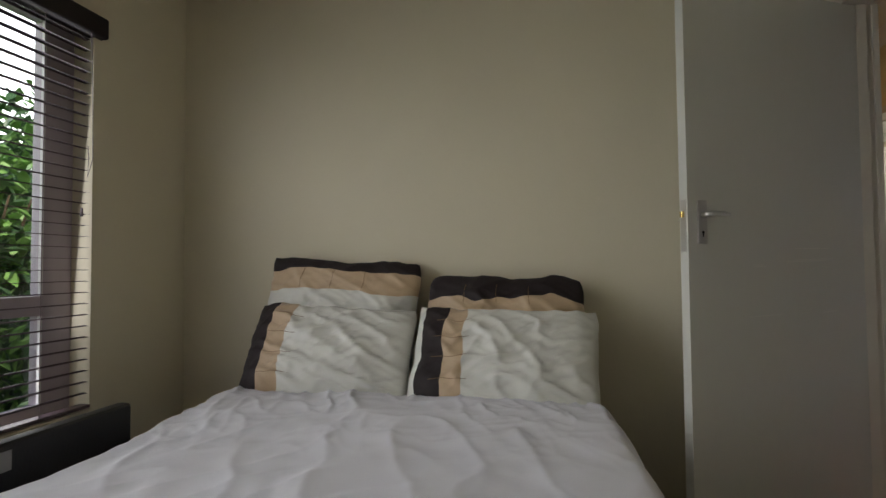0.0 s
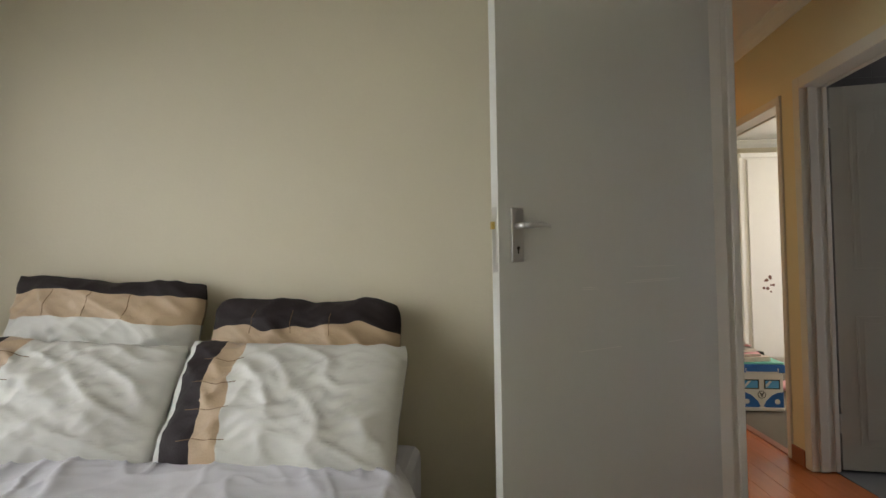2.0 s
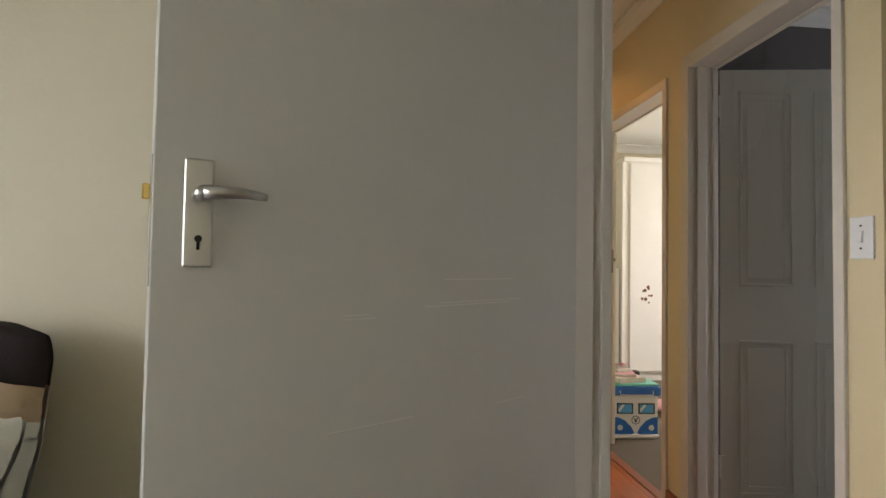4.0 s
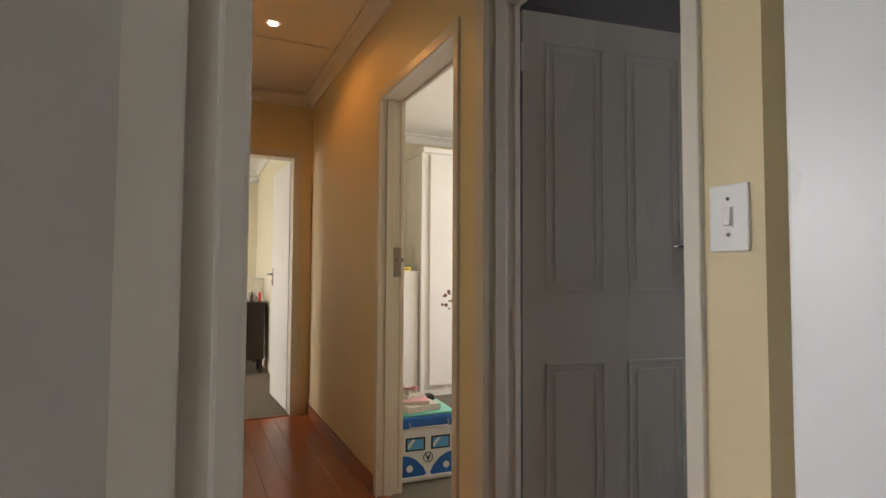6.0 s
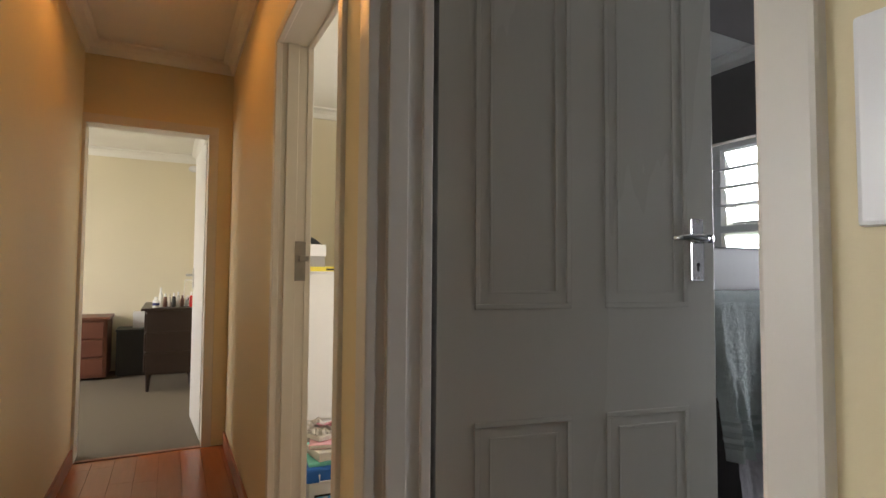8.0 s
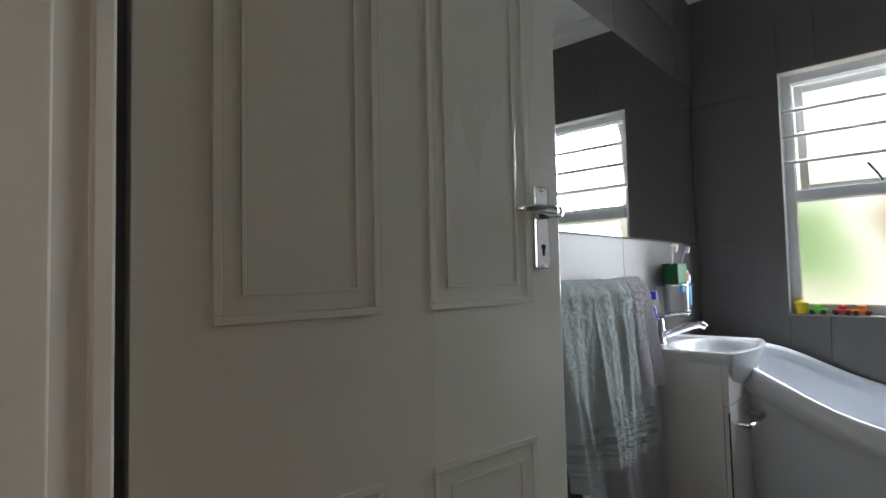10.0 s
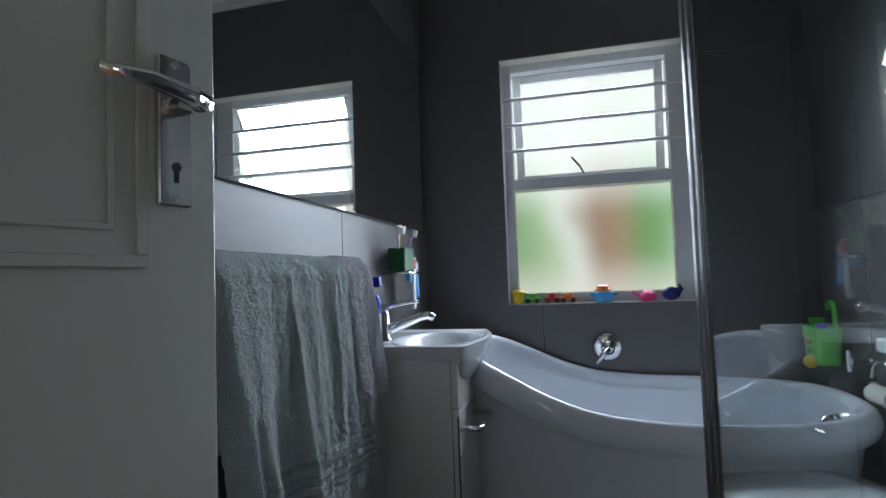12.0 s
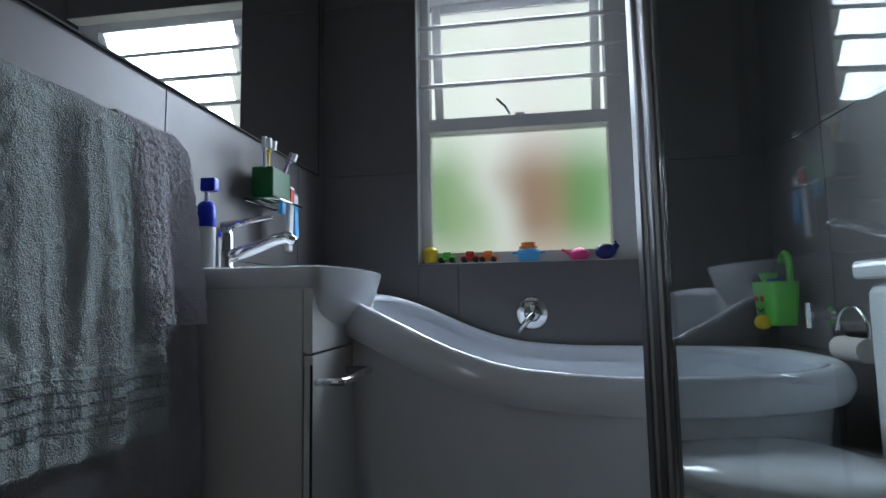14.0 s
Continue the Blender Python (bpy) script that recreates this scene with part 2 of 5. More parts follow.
def structure(name, bm, material, label="", category=""):
    return tagged(obj(name, bm, material), label, category, kind="structure")


def wall_x(name, x0, x1, y0, y1, z1, openings, m, label, category="wall"):
    """Wall between planes x0 and x1 along y, with openings (ya, yb, za, zb)."""
    bm = bmesh.new()
    y = y0
    for ya, yb, za, zb in sorted(openings):
        box(x0, y, 0, x1, ya, z1, bm=bm)
        if za > 0.001:
            box(x0, ya, 0, x1, yb, za, bm=bm)
        box(x0, ya, zb, x1, yb, z1, bm=bm)
        y = yb
    box(x0, y, 0, x1, y1, z1, bm=bm)
    return structure(name, bm, m, label, category)


def wall_y(name, y0, y1, x0, x1, z1, openings, m, label, category="wall"):
    bm = bmesh.new()
    x = x0
    for xa, xb, za, zb in sorted(openings):
        box(x, y0, 0, xa, y1, z1, bm=bm)
        if za > 0.001:
            box(xa, y0, 0, xb, y1, za, bm=bm)
        box(xa, y0, zb, xb, y1, z1, bm=bm)
        x = xb
    box(x, y0, 0, x1, y1, z1, bm=bm)
    return structure(name, bm, m, label, category)


# ---- plan ----
HE, HW = 0.0, -0.84            # hall faces east and west
HT = 0.12                      # inner wall thickness
CE = 2.52                      # ceiling
HEAD = -0.78                   # wall behind the bed
BW = -4.06                     # bedroom window wall
BATH_N, BATH_E, BATH_S, BATH_C = 0.28, 2.44, -1.13, 2.36
BO = (-0.604, 0.206, 0.0, 2.045)     # bathroom doorway along y
KO = (0.398, 1.280, 0.0, 2.02)     # kid's room doorway
DO = (-1.98, -0.872, 0.0, 2.09)     # bedroom doorway
WO = (-0.57, 0.29, 0.0, 2.035)      # west room doorway
EO = (-0.836, -0.13, 0.0, 2.035)     # end room doorway along x

wall_x("wall_hall_east", HE, HE + HT, -0.741, 3.0, CE, [BO, KO], GOLD, "golden yellow painted hall wall with two doorways")
wall_x("wall_hall_east_recess", HE + 0.075, HE + HT, -2.2, -0.741, CE, [], GOLD, "golden yellow painted wall behind the hall cupboard")
wall_x("wall_hall_west", HW - HT, HW, -2.2, 3.0, CE, [DO, WO], GOLD, "golden yellow painted hall wall with two doorways")
wall_y("wall_hall_end", 3.0, 3.12, -4.0, 0.12, CE, [EO], GOLD, "golden yellow painted end wall of the hall")
wall_y("wall_hall_south", -2.32, -2.2, HW - HT, 0.2, CE, [], GOLD, "golden yellow painted south end of the hall")
wall_y("wall_bedroom_head", HEAD, HEAD + 0.1, BW - 0.2, HW - HT, CE, [], CREAM, "plain cream painted wall behind the bed")
wall_x("wall_bedroom_window", BW - 0.2, BW, -4.3, HEAD, CE, [(-4.0, -1.37, 0.43, 2.12)], CREAM, "cream painted wall with a wide window")
wall_y("wall_bedroom_south", -4.4, -4.3, BW - 0.2, HW - HT, CE, [], CREAM, "plain cream painted bedroom wall")
wall_x("wall_bedroom_east", HW - HT - 0.012, HW - HT, -4.3, HEAD, CE, [DO], CREAM, "cream painted wall with the bedroom doorway")
structure("floor_bedroom", box(BW - 0.2, -4.4, -0.1, HW - HT, HEAD, 0.0), CARPET, "grey brown carpet of the bedroom", "floor")
structure("floor_hall", box(HW - HT, -2.3, -0.1, HE + HT, 3.02, -0.008), LAMINATE, "glossy red brown laminate hall floor", "floor")
structure("ceiling_bedroom", box(BW - 0.2, -4.4, CE, HW - HT, HEAD + 0.1, CE + 0.1), CEIL, "white bedroom ceiling", "ceiling")
structure("ceiling_hall", box(HW - HT, -2.32, CE, HE + HT, 3.12, CE + 0.1), CEIL, "hall ceiling with a loft hatch", "ceiling")
structure("trim_hatch", box(-0.70, 1.95, CE - 0.012, -0.12, 2.62, CE - 0.004, 0.002), CEIL, "white loft hatch panel in the hall ceiling", "hatch")


def cornice(name, runs, size=0.075, m=CEIL):
    """Coved strips: runs of (x0, y0, x1, y1, nx, ny) along a wall with the room on side n, at height z."""
    bm = bmesh.new()
    for x0, y0, x1, y1, nx, ny, z in runs:
        prof = [(0, -size), (0.012, -size), (size * 0.35, -size * 0.55), (size * 0.62, -size * 0.28), (size, -0.012), (size, 0), (0, 0)]
        a = [bm.verts.new((x0 + nx * d, y0 + ny * d, z + h)) for d, h in prof]
        b = [bm.verts.new((x1 + nx * d, y1 + ny * d, z + h)) for d, h in prof]
        for i in range(len(prof)):
            k = (i + 1) % len(prof)
            bm.faces.new((a[i], a[k], b[k], b[i]))
        bm.faces.new(a)
        bm.faces.new(b)
    return structure(name, bm, m, "coved plaster cornice along the ceiling", "cornice")


cornice("trim_cornice_hall", [(HE, -0.74, HE, 2.997, -1, 0, CE - 0.001), (HW, -2.19, HW, 2.997, 1, 0, CE - 0.001), (HW, 2.998, HE, 2.998, 0, -1, CE - 0.001)], m=CEIL)


def frame_x(name, y0, y1, top, x_face, out, depth, label, m=FRAME, strike=None, wide=(0.052, 0.052, 0.052)):
    """Pressed steel door frame round an opening in a wall along y. out: side of the face that it stands proud of."""
    root = thing(name, Matrix.Translation((x_face, y0, 0)), label, "door frame", kind="structure")
    x2 = -out * depth
    w, w1, w2 = wide                # casing widths: first jamb, second jamb, head
    for nm, a, b in (("jamb", -w, 0.018), ("jamb", (y1 - y0) - 0.018, (y1 - y0) + w1)):
        bm = bmesh.new()
        inner = 0.0 if a < 0 else (y1 - y0)
        sg = 1 if a < 0 else -1
        # casing on each face, lining and stop
        lo, hi = min(a, b), max(a, b)
        for f in (0, 1):
            xa, xb = ((out * 0.012, -out * 0.012) if f == 0 else (x2 - out * 0.012, x2 + out * 0.012))
            box(min(xa, xb), lo, 0, max(xa, xb), hi, top + w2, 0.004, bm=bm)
        ya, yb = sorted((inner - sg * 0.006, inner + sg * 0.012))
        box(min(0, x2), ya, 0, max(0, x2), yb, top, bm=bm)
        ya, yb = sorted((inner, inner + sg * 0.024))
        box(min(x2 * 0.25, x2 * 0.62), ya, 0, max(x2 * 0.25, x2 * 0.62), yb, top, 0.003, bm=bm)
        part(nm, bm, m, root)
    bm = bmesh.new()
    for f in (0, 1):
        xa, xb = ((out * 0.011, -out * 0.012) if f == 0 else (x2 - out * 0.011, x2 + out * 0.012))
        box(min(xa, xb), 0.018, top - 0.018, max(xa, xb), (y1 - y0) - 0.018, top + w2, 0.004, bm=bm)
    box(min(0, x2), 0.012, top - 0.012, max(0, x2), (y1 - y0) - 0.012, top + 0.006, bm=bm)
    part("head", bm, m, root)
    if strike:
        sg = -1
        yy = y1 - y0 - 0.025
        bm = box(x2 * 0.75 - 0.02, yy - 0.003, strike - 0.075, x2 * 0.75 + 0.02, yy, strike + 0.075)
        part("strike_plate", bm, WORNSTEEL, root, "worn steel strike plate")
        part("strike_box", box(x2 * 0.75 - 0.006, yy - 0.014, strike + 0.0, x2 * 0.75 + 0.03, yy - 0.003, strike + 0.02, 0.002), WORNSTEEL, root)
    return root


frame_x("door_frame_1", BO[0], BO[1], BO[3], HE, -1, HT, "cream enamelled steel frame of the bathroom doorway", wide=(0.02, 0.042, 0.045))
frame_x("door_frame_2", KO[0], KO[1], KO[3], HE, -1, HT, "cream enamelled steel frame of the playroom doorway", strike=1.17, wide=(0.02, 0.025, 0.03))
frame_x("door_frame_3", DO[0], DO[1], DO[3], HW, 1, HT + 0.012, "cream enamelled steel frame of the bedroom doorway")
frame_x("door_frame_4", WO[0], WO[1], WO[3], HW, 1, HT, "cream enamelled steel door frame with a strike plate", strike=1.17, wide=(0.052, 0.004, 0.052))
# end doorway frame
fr = thing("door_frame_5", Matrix.Translation((EO[0], 3.0, 0)), "cream enamelled steel frame at the hall's end", "door frame", kind="structure")
W5 = EO[1] - EO[0]
part("jamb", box(-0.045, -0.012, 0, 0.014, 0.132, EO[3] - 0.012, 0.004), FRAME, fr)
part("jamb", box(W5 - 0.014, -0.012, 0, W5 + 0.045, 0.132, EO[3] - 0.012, 0.004), FRAME, fr)
part("head", box(-0.045, -0.012, EO[3] - 0.012, W5 + 0.045, 0.132, EO[3] + 0.045, 0.004), FRAME, fr)
structure("trim_threshold", box(EO[0] + 0.014, 2.99, -0.008, EO[1] - 0.014, 3.03, 0.006, 0.003), SKIRT, "worn wooden threshold strip at the hall's end", "threshold")
structure("trim_threshold_kid", box(0.0, KO[0] + 0.014, -0.008, 0.05, KO[1] - 0.014, 0.006, 0.003), SKIRT, "worn wooden threshold strip of the playroom", "threshold")

for nm, bx in (("baseboard_hall_east", (-0.014, KO[1] + 0.027, 0, 0, 3.0)), ("baseboard_hall_east_pier", (-0.014, BO[1] + 0.044, 0, 0, KO[0] - 0.022)),
               ("baseboard_hall_west", (HW, WO[1] + 0.054, 0, HW + 0.014, 3.0)), ("baseboard_hall_west_pier", (HW, DO[1] + 0.054, 0, HW + 0.014, WO[0] - 0.054))):
    x0, y0, z0, x1, y1 = bx
    structure(nm, box(x0, y0, -0.008, x1, y1, 0.085, 0.004), SKIRT, "red brown wooden skirting board", "baseboard")


# ---- doors ----


def lever(parent, m, material=CHROME, length=0.105, plate=(0.04, 0.155)):
    """Lever handle on a long plate; local x towards the hinge, y out of the leaf, z up."""
    root = part("handle", box(-plate[0] / 2, 0, -plate[1] * 0.66, plate[0] / 2, 0.009, plate[1] * 0.34, 0.004, 3), material, parent, "chrome lever handle on a long plate", matrix=m)
    bm = cyl(0.0105, 0.0095, 0.045, pose(0, 0.028, 0, 90), 16)
    tube([(0, 0.046, 0), (0.02, 0.05, 0.001), (length * 0.6, 0.05, 0.003), (length, 0.044, 0.0)], [0.010, 0.0095, 0.008, 0.0055], 12, bm)
    part("lever", bm, material, root, smooth=True)
    bm = cyl(0.005, 0.005, 0.003, pose(0, 0.009, -0.062, 90), 12)
    box(-0.002, 0.0085, -0.078, 0.002, 0.0105, -0.062, bm=bm)
    part("keyhole", bm, DARK, root)
    bm = cyl(0.004, 0.003, 0.003, pose(0, 0.010, 0.045, 90), 10)
    cyl(0.004, 0.003, 0.003, pose(0, 0.010, -0.095, 90), 10, bm)
    part("screw", bm, STEEL, root)
    return root


def lip_panel(x0, z0, x1, z1, y, bm, w=0.012, h=0.0024):
    """Moulded raised ring and field of a pressed door panel on the plane y."""
    for a, b, c, d in ((x0, z0, x1, z0 + w), (x0, z1 - w, x1, z1), (x0, z0 + w, x0 + w, z1 - w), (x1 - w, z0 + w, x1, z1 - w)):
        box(a, y, b, c, y + h, d, 0.0022, 3, bm)
    g = 0.034
    for a, b, c, d in ((x0 + g, z0 + g, x1 - g, z0 + g + 0.007), (x0 + g, z1 - g - 0.007, x1 - g, z1 - g),
                       (x0 + g, z0 + g, x0 + g + 0.007, z1 - g), (x1 - g - 0.007, z0 + g, x1 - g, z1 - g)):
        box(a, y, b, c, y + h * 0.7, d, 0.0015, 2, bm)


def door(name, hinge, angle, width, label, panels=False, material=DOOR, lever_z=1.2, flip=False, height=2.02):
    """Leaf from its hinge along local x; its seen face is local +y (or -y when flip)."""
    root = thing(name, Matrix.Translation((*hinge, 0)) @ pose(0, 0, 0, 0, 0, angle), label, "door", kind="structure")
    s = -1 if flip else 1
    y0, y1 = (0, -0.04) if not flip else (0, 0.04)
    leaf = part("leaf", box(0, min(y0, y1), 0.008, width, max(y0, y1), height, 0.002), material, root)
    if panels:
        for px in (0.085, width - 0.085 - 0.235):
            for z0, z1 in ((0.13, 0.81), (1.05, 1.93)):
                bm = bmesh.new()
                lip_panel(px, z0, px + 0.235, z1, 0, bm)
                part("panel", bm, material, leaf, matrix=Matrix.Diagonal((1, s, 1, 1)))
    turn = Matrix.Translation((width - 0.058, 0.0, lever_z)) @ (pose(0, 0, 0, 0, 0, 180) if flip else Matrix.Diagonal((-1, 1, 1, 1)))
    lever(root, turn, CHROME if panels else STEEL, 0.105 if panels else 0.085)
    bm = box(width, min(y0, y1) + 0.008, lever_z - 0.13, width + 0.002, max(y0, y1) - 0.008, lever_z + 0.055)
    part("lock_plate", bm, STEEL, root)
    part("latch", box(width + 0.002, -0.026 if not flip else 0.014, lever_z - 0.008, width + 0.012, -0.014 if not flip else 0.026, lever_z + 0.014, 0.002), BRASS, root, "brass latch tongue")
    for hz in ((0.25, 1.86) if panels else ()):
        bm = cyl(0.0065, 0.0065, 0.1, pose(-0.006, 0.004 * s, hz), 12)
        box(-0.006, 0.0, hz - 0.05, 0.022, 0.002 * s, hz + 0.05, bm=bm)
        part("hinge", bm, material, root)
    return root


bed_door = door("door_1", (-0.908, -0.893), 207.4, 0.844, "open plain white bedroom door with scuffed paint", flip=False, lever_z=1.21, height=2.075)
door("door_2", (0.150, 0.203), -9.5, 0.730, "open moulded panel bathroom door in greyed white", panels=True, material=PANELDOOR, lever_z=1.215, flip=True, height=2.03)
door("door_3", (EO[1] - 0.02, 3.125), 93, 0.70, "open plain white door of the far room", material=WHITE, lever_z=1.1)
for x, z, l, r in ((0.19, 1.092, 0.17, 0.6), (0.17, 1.052, 0.20, 1.5), (0.20, 1.046, 0.20, 1.7), (0.51, 1.03, 0.05, 1.0), (0.50, 1.024, 0.06, 1.2), (0.16, 0.85, 0.07, 4), (0.42, 0.845, 0.16, 2.2)):
    part("scratch", box(0, -0.0006, -0.0008, l, 0.0006, 0.0008), SCUFF, bed_door, "pale scuff mark", matrix=pose(x, 0, z, 0, r, 0))

# bathroom light switch and hall cupboard
sw = thing("light_switch", Matrix.Translation((-0.001, -0.679, 1.2155)), "white single light switch on the golden wall", "light switch")
part("plate", box(-0.007, -0.038, -0.060, 0, 0.038, 0.060, 0.003), PLASTIC, sw)
part("rocker", box(-0.014, -0.008, -0.015, -0.006, 0.008, 0.017, 0.002, m=pose(0, 0, 0, 0, 6, 0)), PLASTIC, sw)
part("surround", box(-0.0085, -0.010, -0.018, -0.006, 0.010, 0.020, 0.001), PLASTIC, sw)
for z in (-0.030, 0.034):
    part("screw", cyl(0.003, 0.003, 0.003, pose(-0.0075, 0, z, 0, 90, 0), 12), GUN, sw)
cup = thing("hall_cupboard", Matrix.Translation((0.07, -1.475, 0)), "tall white cupboard door set back in the hall wall", "cupboard")
part("door", box(-0.072, -0.70, 0.08, -0.052, 0.696, 2.3, 0.006), GLOSSWHITE, cup)
part("plinth", box(-0.058, -0.70, -0.008, 0.004, 0.690, 0.078), WHITE, cup)
part("carcass", box(-0.0515, -0.70, 0.0785, 0.004, 0.690, 2.3), WHITE, cup)

th = thing("thermostat", Matrix.Translation((HW, 0.38, 1.44)), "white intercom handset on the hall wall", "intercom")
part("base", box(0, -0.05, -0.07, 0.022, 0.05, 0.07, 0.006), PLASTIC, th)
part("handset", box(0.022, -0.03, -0.06, 0.036, 0.036, 0.02, 0.006), PLASTIC, th)
for y, z in ((0.34, 1.255), (0.34, 1.165)):
    s2 = thing("light_switch", Matrix.Translation((HW, y, z)), "white light switch on the hall wall", "light switch")
    part("plate", box(0, -0.045, -0.042, 0.01, 0.045, 0.042, 0.002), PLASTIC, s2)
    part("rocker", box(0.01, -0.010, -0.016, 0.016, 0.010, 0.016, 0.002), PLASTIC, s2)

for sx, sy in SPOTS:
    dl = thing("downlight", Matrix.Translation((sx, sy, CE)), "lit recessed ceiling downlight with a pale rim", "ceiling light")
    part("rim", lathe([(0.026, -0.002), (0.042, -0.006), (0.045, -0.001), (0.045, 0.0), (0.026, 0.0)]), PLASTIC, dl)
    part("bulb", cyl(0.025, 0.025, 0.004, pose(0, 0, -0.004)), BULB, dl, "glowing warm bulb")

# ---- bedroom ----
bed = thing("bed", Matrix.Translation((-2.72, -0.80, 0)), "double bed with rumpled white duvet", "bed")
part("base", box(-0.77, -1.88, 0.06, 0.77, 0.0, 0.24, 0.02), BLACK, bed, "black bed base")
part("mattress", box(-0.78, -1.90, 0.24, 0.78, 0.0, 0.45, 0.05, 3), SHEET, bed)
for x, y in ((-0.7, -0.1), (0.7, -0.1), (-0.7, -1.78), (0.7, -1.78)):
    part("leg", cyl(0.025, 0.03, 0.06, pose(x, y, 0.03)), BLACK, bed)


def duvet(u, v):
    x = -0.86 + 1.72 * u
    y = -0.35 - 1.61 * v
    e = min(u, 1 - u) * 1.72
    drop = 0.30 * max(0, 1 - e / 0.14) ** 1.6 + 0.02 * math.exp(-e / 0.1)
    drop += 0.28 * max(0, 1 - (1 - v) * 1.66 / 0.10) ** 1.5
    p = Vector((x * 4.2, y * 3.4, 0.3))
    w = noise.noise(p) * 0.022 + noise.noise(p * 2.6 + Vector((noise.noise(p) * 1.5, 0, 0))) * 0.012
    ridge = 1 - abs(noise.noise(Vector((x * 4 + y * 2.4, y * 1.8 - x, 4.2))))
    ridge2 = 1 - abs(noise.noise(Vector((x * 7 - y * 5, y * 3, 9.2))))
    w += 0.016 * ridge ** 7 + 0.010 * ridge2 ** 6
    near = max(0, 1 - v / 0.5)
    crease = 1 - abs(noise.noise(Vector((x * 11 + y * 6, y * 4 - x * 3, 1.7))))
    crease2 = 1 - abs(noise.noise(Vector((x * 6 - y * 13, y * 5 + x * 2, 6.1))))
    w += near * (0.026 * crease ** 7 + 0.018 * crease2 ** 7)
    puff = 0.045 * math.sin(math.pi * min(1, max(0, v) * 2.2 + 0.15)) if v < 0.4 else 0.045 * math.sin(math.pi * min(1, 0.4 * 2.2 + 0.15))
    return (x + 0.015 * noise.noise(p * 1.7) + 0.20 * v * max(0, u - 0.5) * 2, y, 0.505 + w * 0.5 + puff * 0.55 - drop)


dv = obj("duvet", sheet(duvet, 190, 180), SHEET, smooth=True, matrix=Matrix.Translation((-2.71, -0.80, 0)))
md = dv.modifiers.new("thick", 'SOLIDIFY')
md.thickness = 0.03
tagged(dv, "rumpled white cotton duvet spread over the bed", "duvet")


def pillow(name, m, w, h, t, bands, across, seed, label, sag=0.0, wob=0.02, rnd=0.035):
    """Stuffed pillow w x h x t. bands: (end fraction, part name, material), along width (across False) or height (True)."""
    root = thing(name, m, label, "pillow", group="pillows on the bed")

    def f(side):
        def g(u, v):
            a, b = u * 2 - 1, v * 2 - 1
            fl = (max(0, 1 - abs(a) ** 2.6) * max(0, 1 - abs(b) ** 2.4)) ** 0.55
            pin = 1 - 0.055 * (1 - abs(b) ** 2) * abs(a) ** 2 * 0.5
            pn = 1 - 0.07 * (1 - abs(a) ** 2) * abs(b) ** 2
            q = Vector((a * 2 + seed, b * 1.5, side * 3.0))
            pull = noise.noise(Vector((a * 5 + b * 7 + seed, (a - b) * 1.3, seed * 1.7)))
            fine = noise.noise(Vector((a * 11 - b * 8 + seed, (a + b) * 2.5, seed * 2.3)))
            wr = (1 - abs(pull)) ** 5 * 0.0045 + (1 - abs(fine)) ** 4 * 0.0018 + noise.noise(q * 1.3) * 0.009 + (1 - abs(noise.noise(Vector((a * 2.2 + b * 2.6 + seed, b * 1.2 - a, seed)))) ) ** 6 * 0.014 + (1 - abs(noise.noise(Vector((a * 4 - b * 3 + seed * 2, b * 2, seed))))) ** 6 * 0.008
            y = side * (0.004 + fl * t / 2) - (wr * (0.4 + fl) if side < 0 else 0)
            z = b * h / 2 * pn + 0.022 * noise.noise(Vector((a * 2.2, seed, b))) + 0.008 * noise.noise(Vector((a * 7, seed, b))) - sag * a * a * (1 if b > 0 else 0)
            x_in, z_in = 1 - rnd * abs(b) ** 5 * abs(a), 1 - rnd * 1.4 * abs(a) ** 5 * abs(b)
            z *= z_in
            return (a * w / 2 * pin * x_in + 0.008 * noise.noise(Vector((seed, b * 2.5, a))), y, z)
        return g

    def edge(k, w):
        # seams wander a little between the two sewn ends
        return k if k in (0.0, 1.0) else k + wob * noise.noise(Vector((w * 3.1 + seed, k * 7, seed))) + wob * 0.5 * noise.noise(Vector((w * 8 + seed, k, 2)))

    start = 0.0
    for end, nm, material in bands:
        bm = bmesh.new()
        for side in (-1, 1):
            g = f(side)
            if across:
                sheet(lambda u, v, s=start, e=end: g(u, 1 - (edge(s, u) + (edge(e, u) - edge(s, u)) * v)), 60, max(5, int(56 * (end - start))), bm)
            else:
                sheet(lambda u, v, s=start, e=end: g(edge(s, v) + (edge(e, v) - edge(s, v)) * u, v), max(5, int(64 * (end - start))), 50, bm)
        bmesh.ops.remove_doubles(bm, verts=bm.verts, dist=0.0004)
        part(nm, bm, material, root, smooth=True)
        start = end
    # short rows of stitching by the coloured bands
    for k in range(4 if not across else 3):
        vv = 0.2 + 0.2 * k
        pts = [f(-1)(0.13 + 0.2 * i / 8, vv) if not across else f(-1)(vv + 0.06, 1 - (0.13 + 0.2 * i / 8)) for i in range(9)]
        part("stitching", tube([(p[0], p[1] - 0.001, p[2]) for p in pts], 0.0012, 5), STITCH, root)
    return root


SIDE_HEM = [(0.05, "hem", SATIN), (0.19, "dark_band", CHOC), (0.30, "beige_band", BEIGE), (1.0, "cover", SATIN)]
SIDE = [(0.13, "dark_band", CHOC), (0.26, "beige_band", BEIGE), (1.0, "cover", SATIN)]
TOP = [(0.13, "dark_band", CHOC), (0.34, "beige_band", BEIGE), (1.0, "cover", SATIN)]
TOP2 = [(0.26, "dark_band", CHOC), (0.44, "beige_band", BEIGE), (1.0, "cover", SATIN)]
pillow("pillow", pose(-3.12, -0.90, 0.828, -9, 4, 1), 0.76, 0.50, 0.16, TOP, True, 1.3, "upright pillow with dark top band and beige stripe")
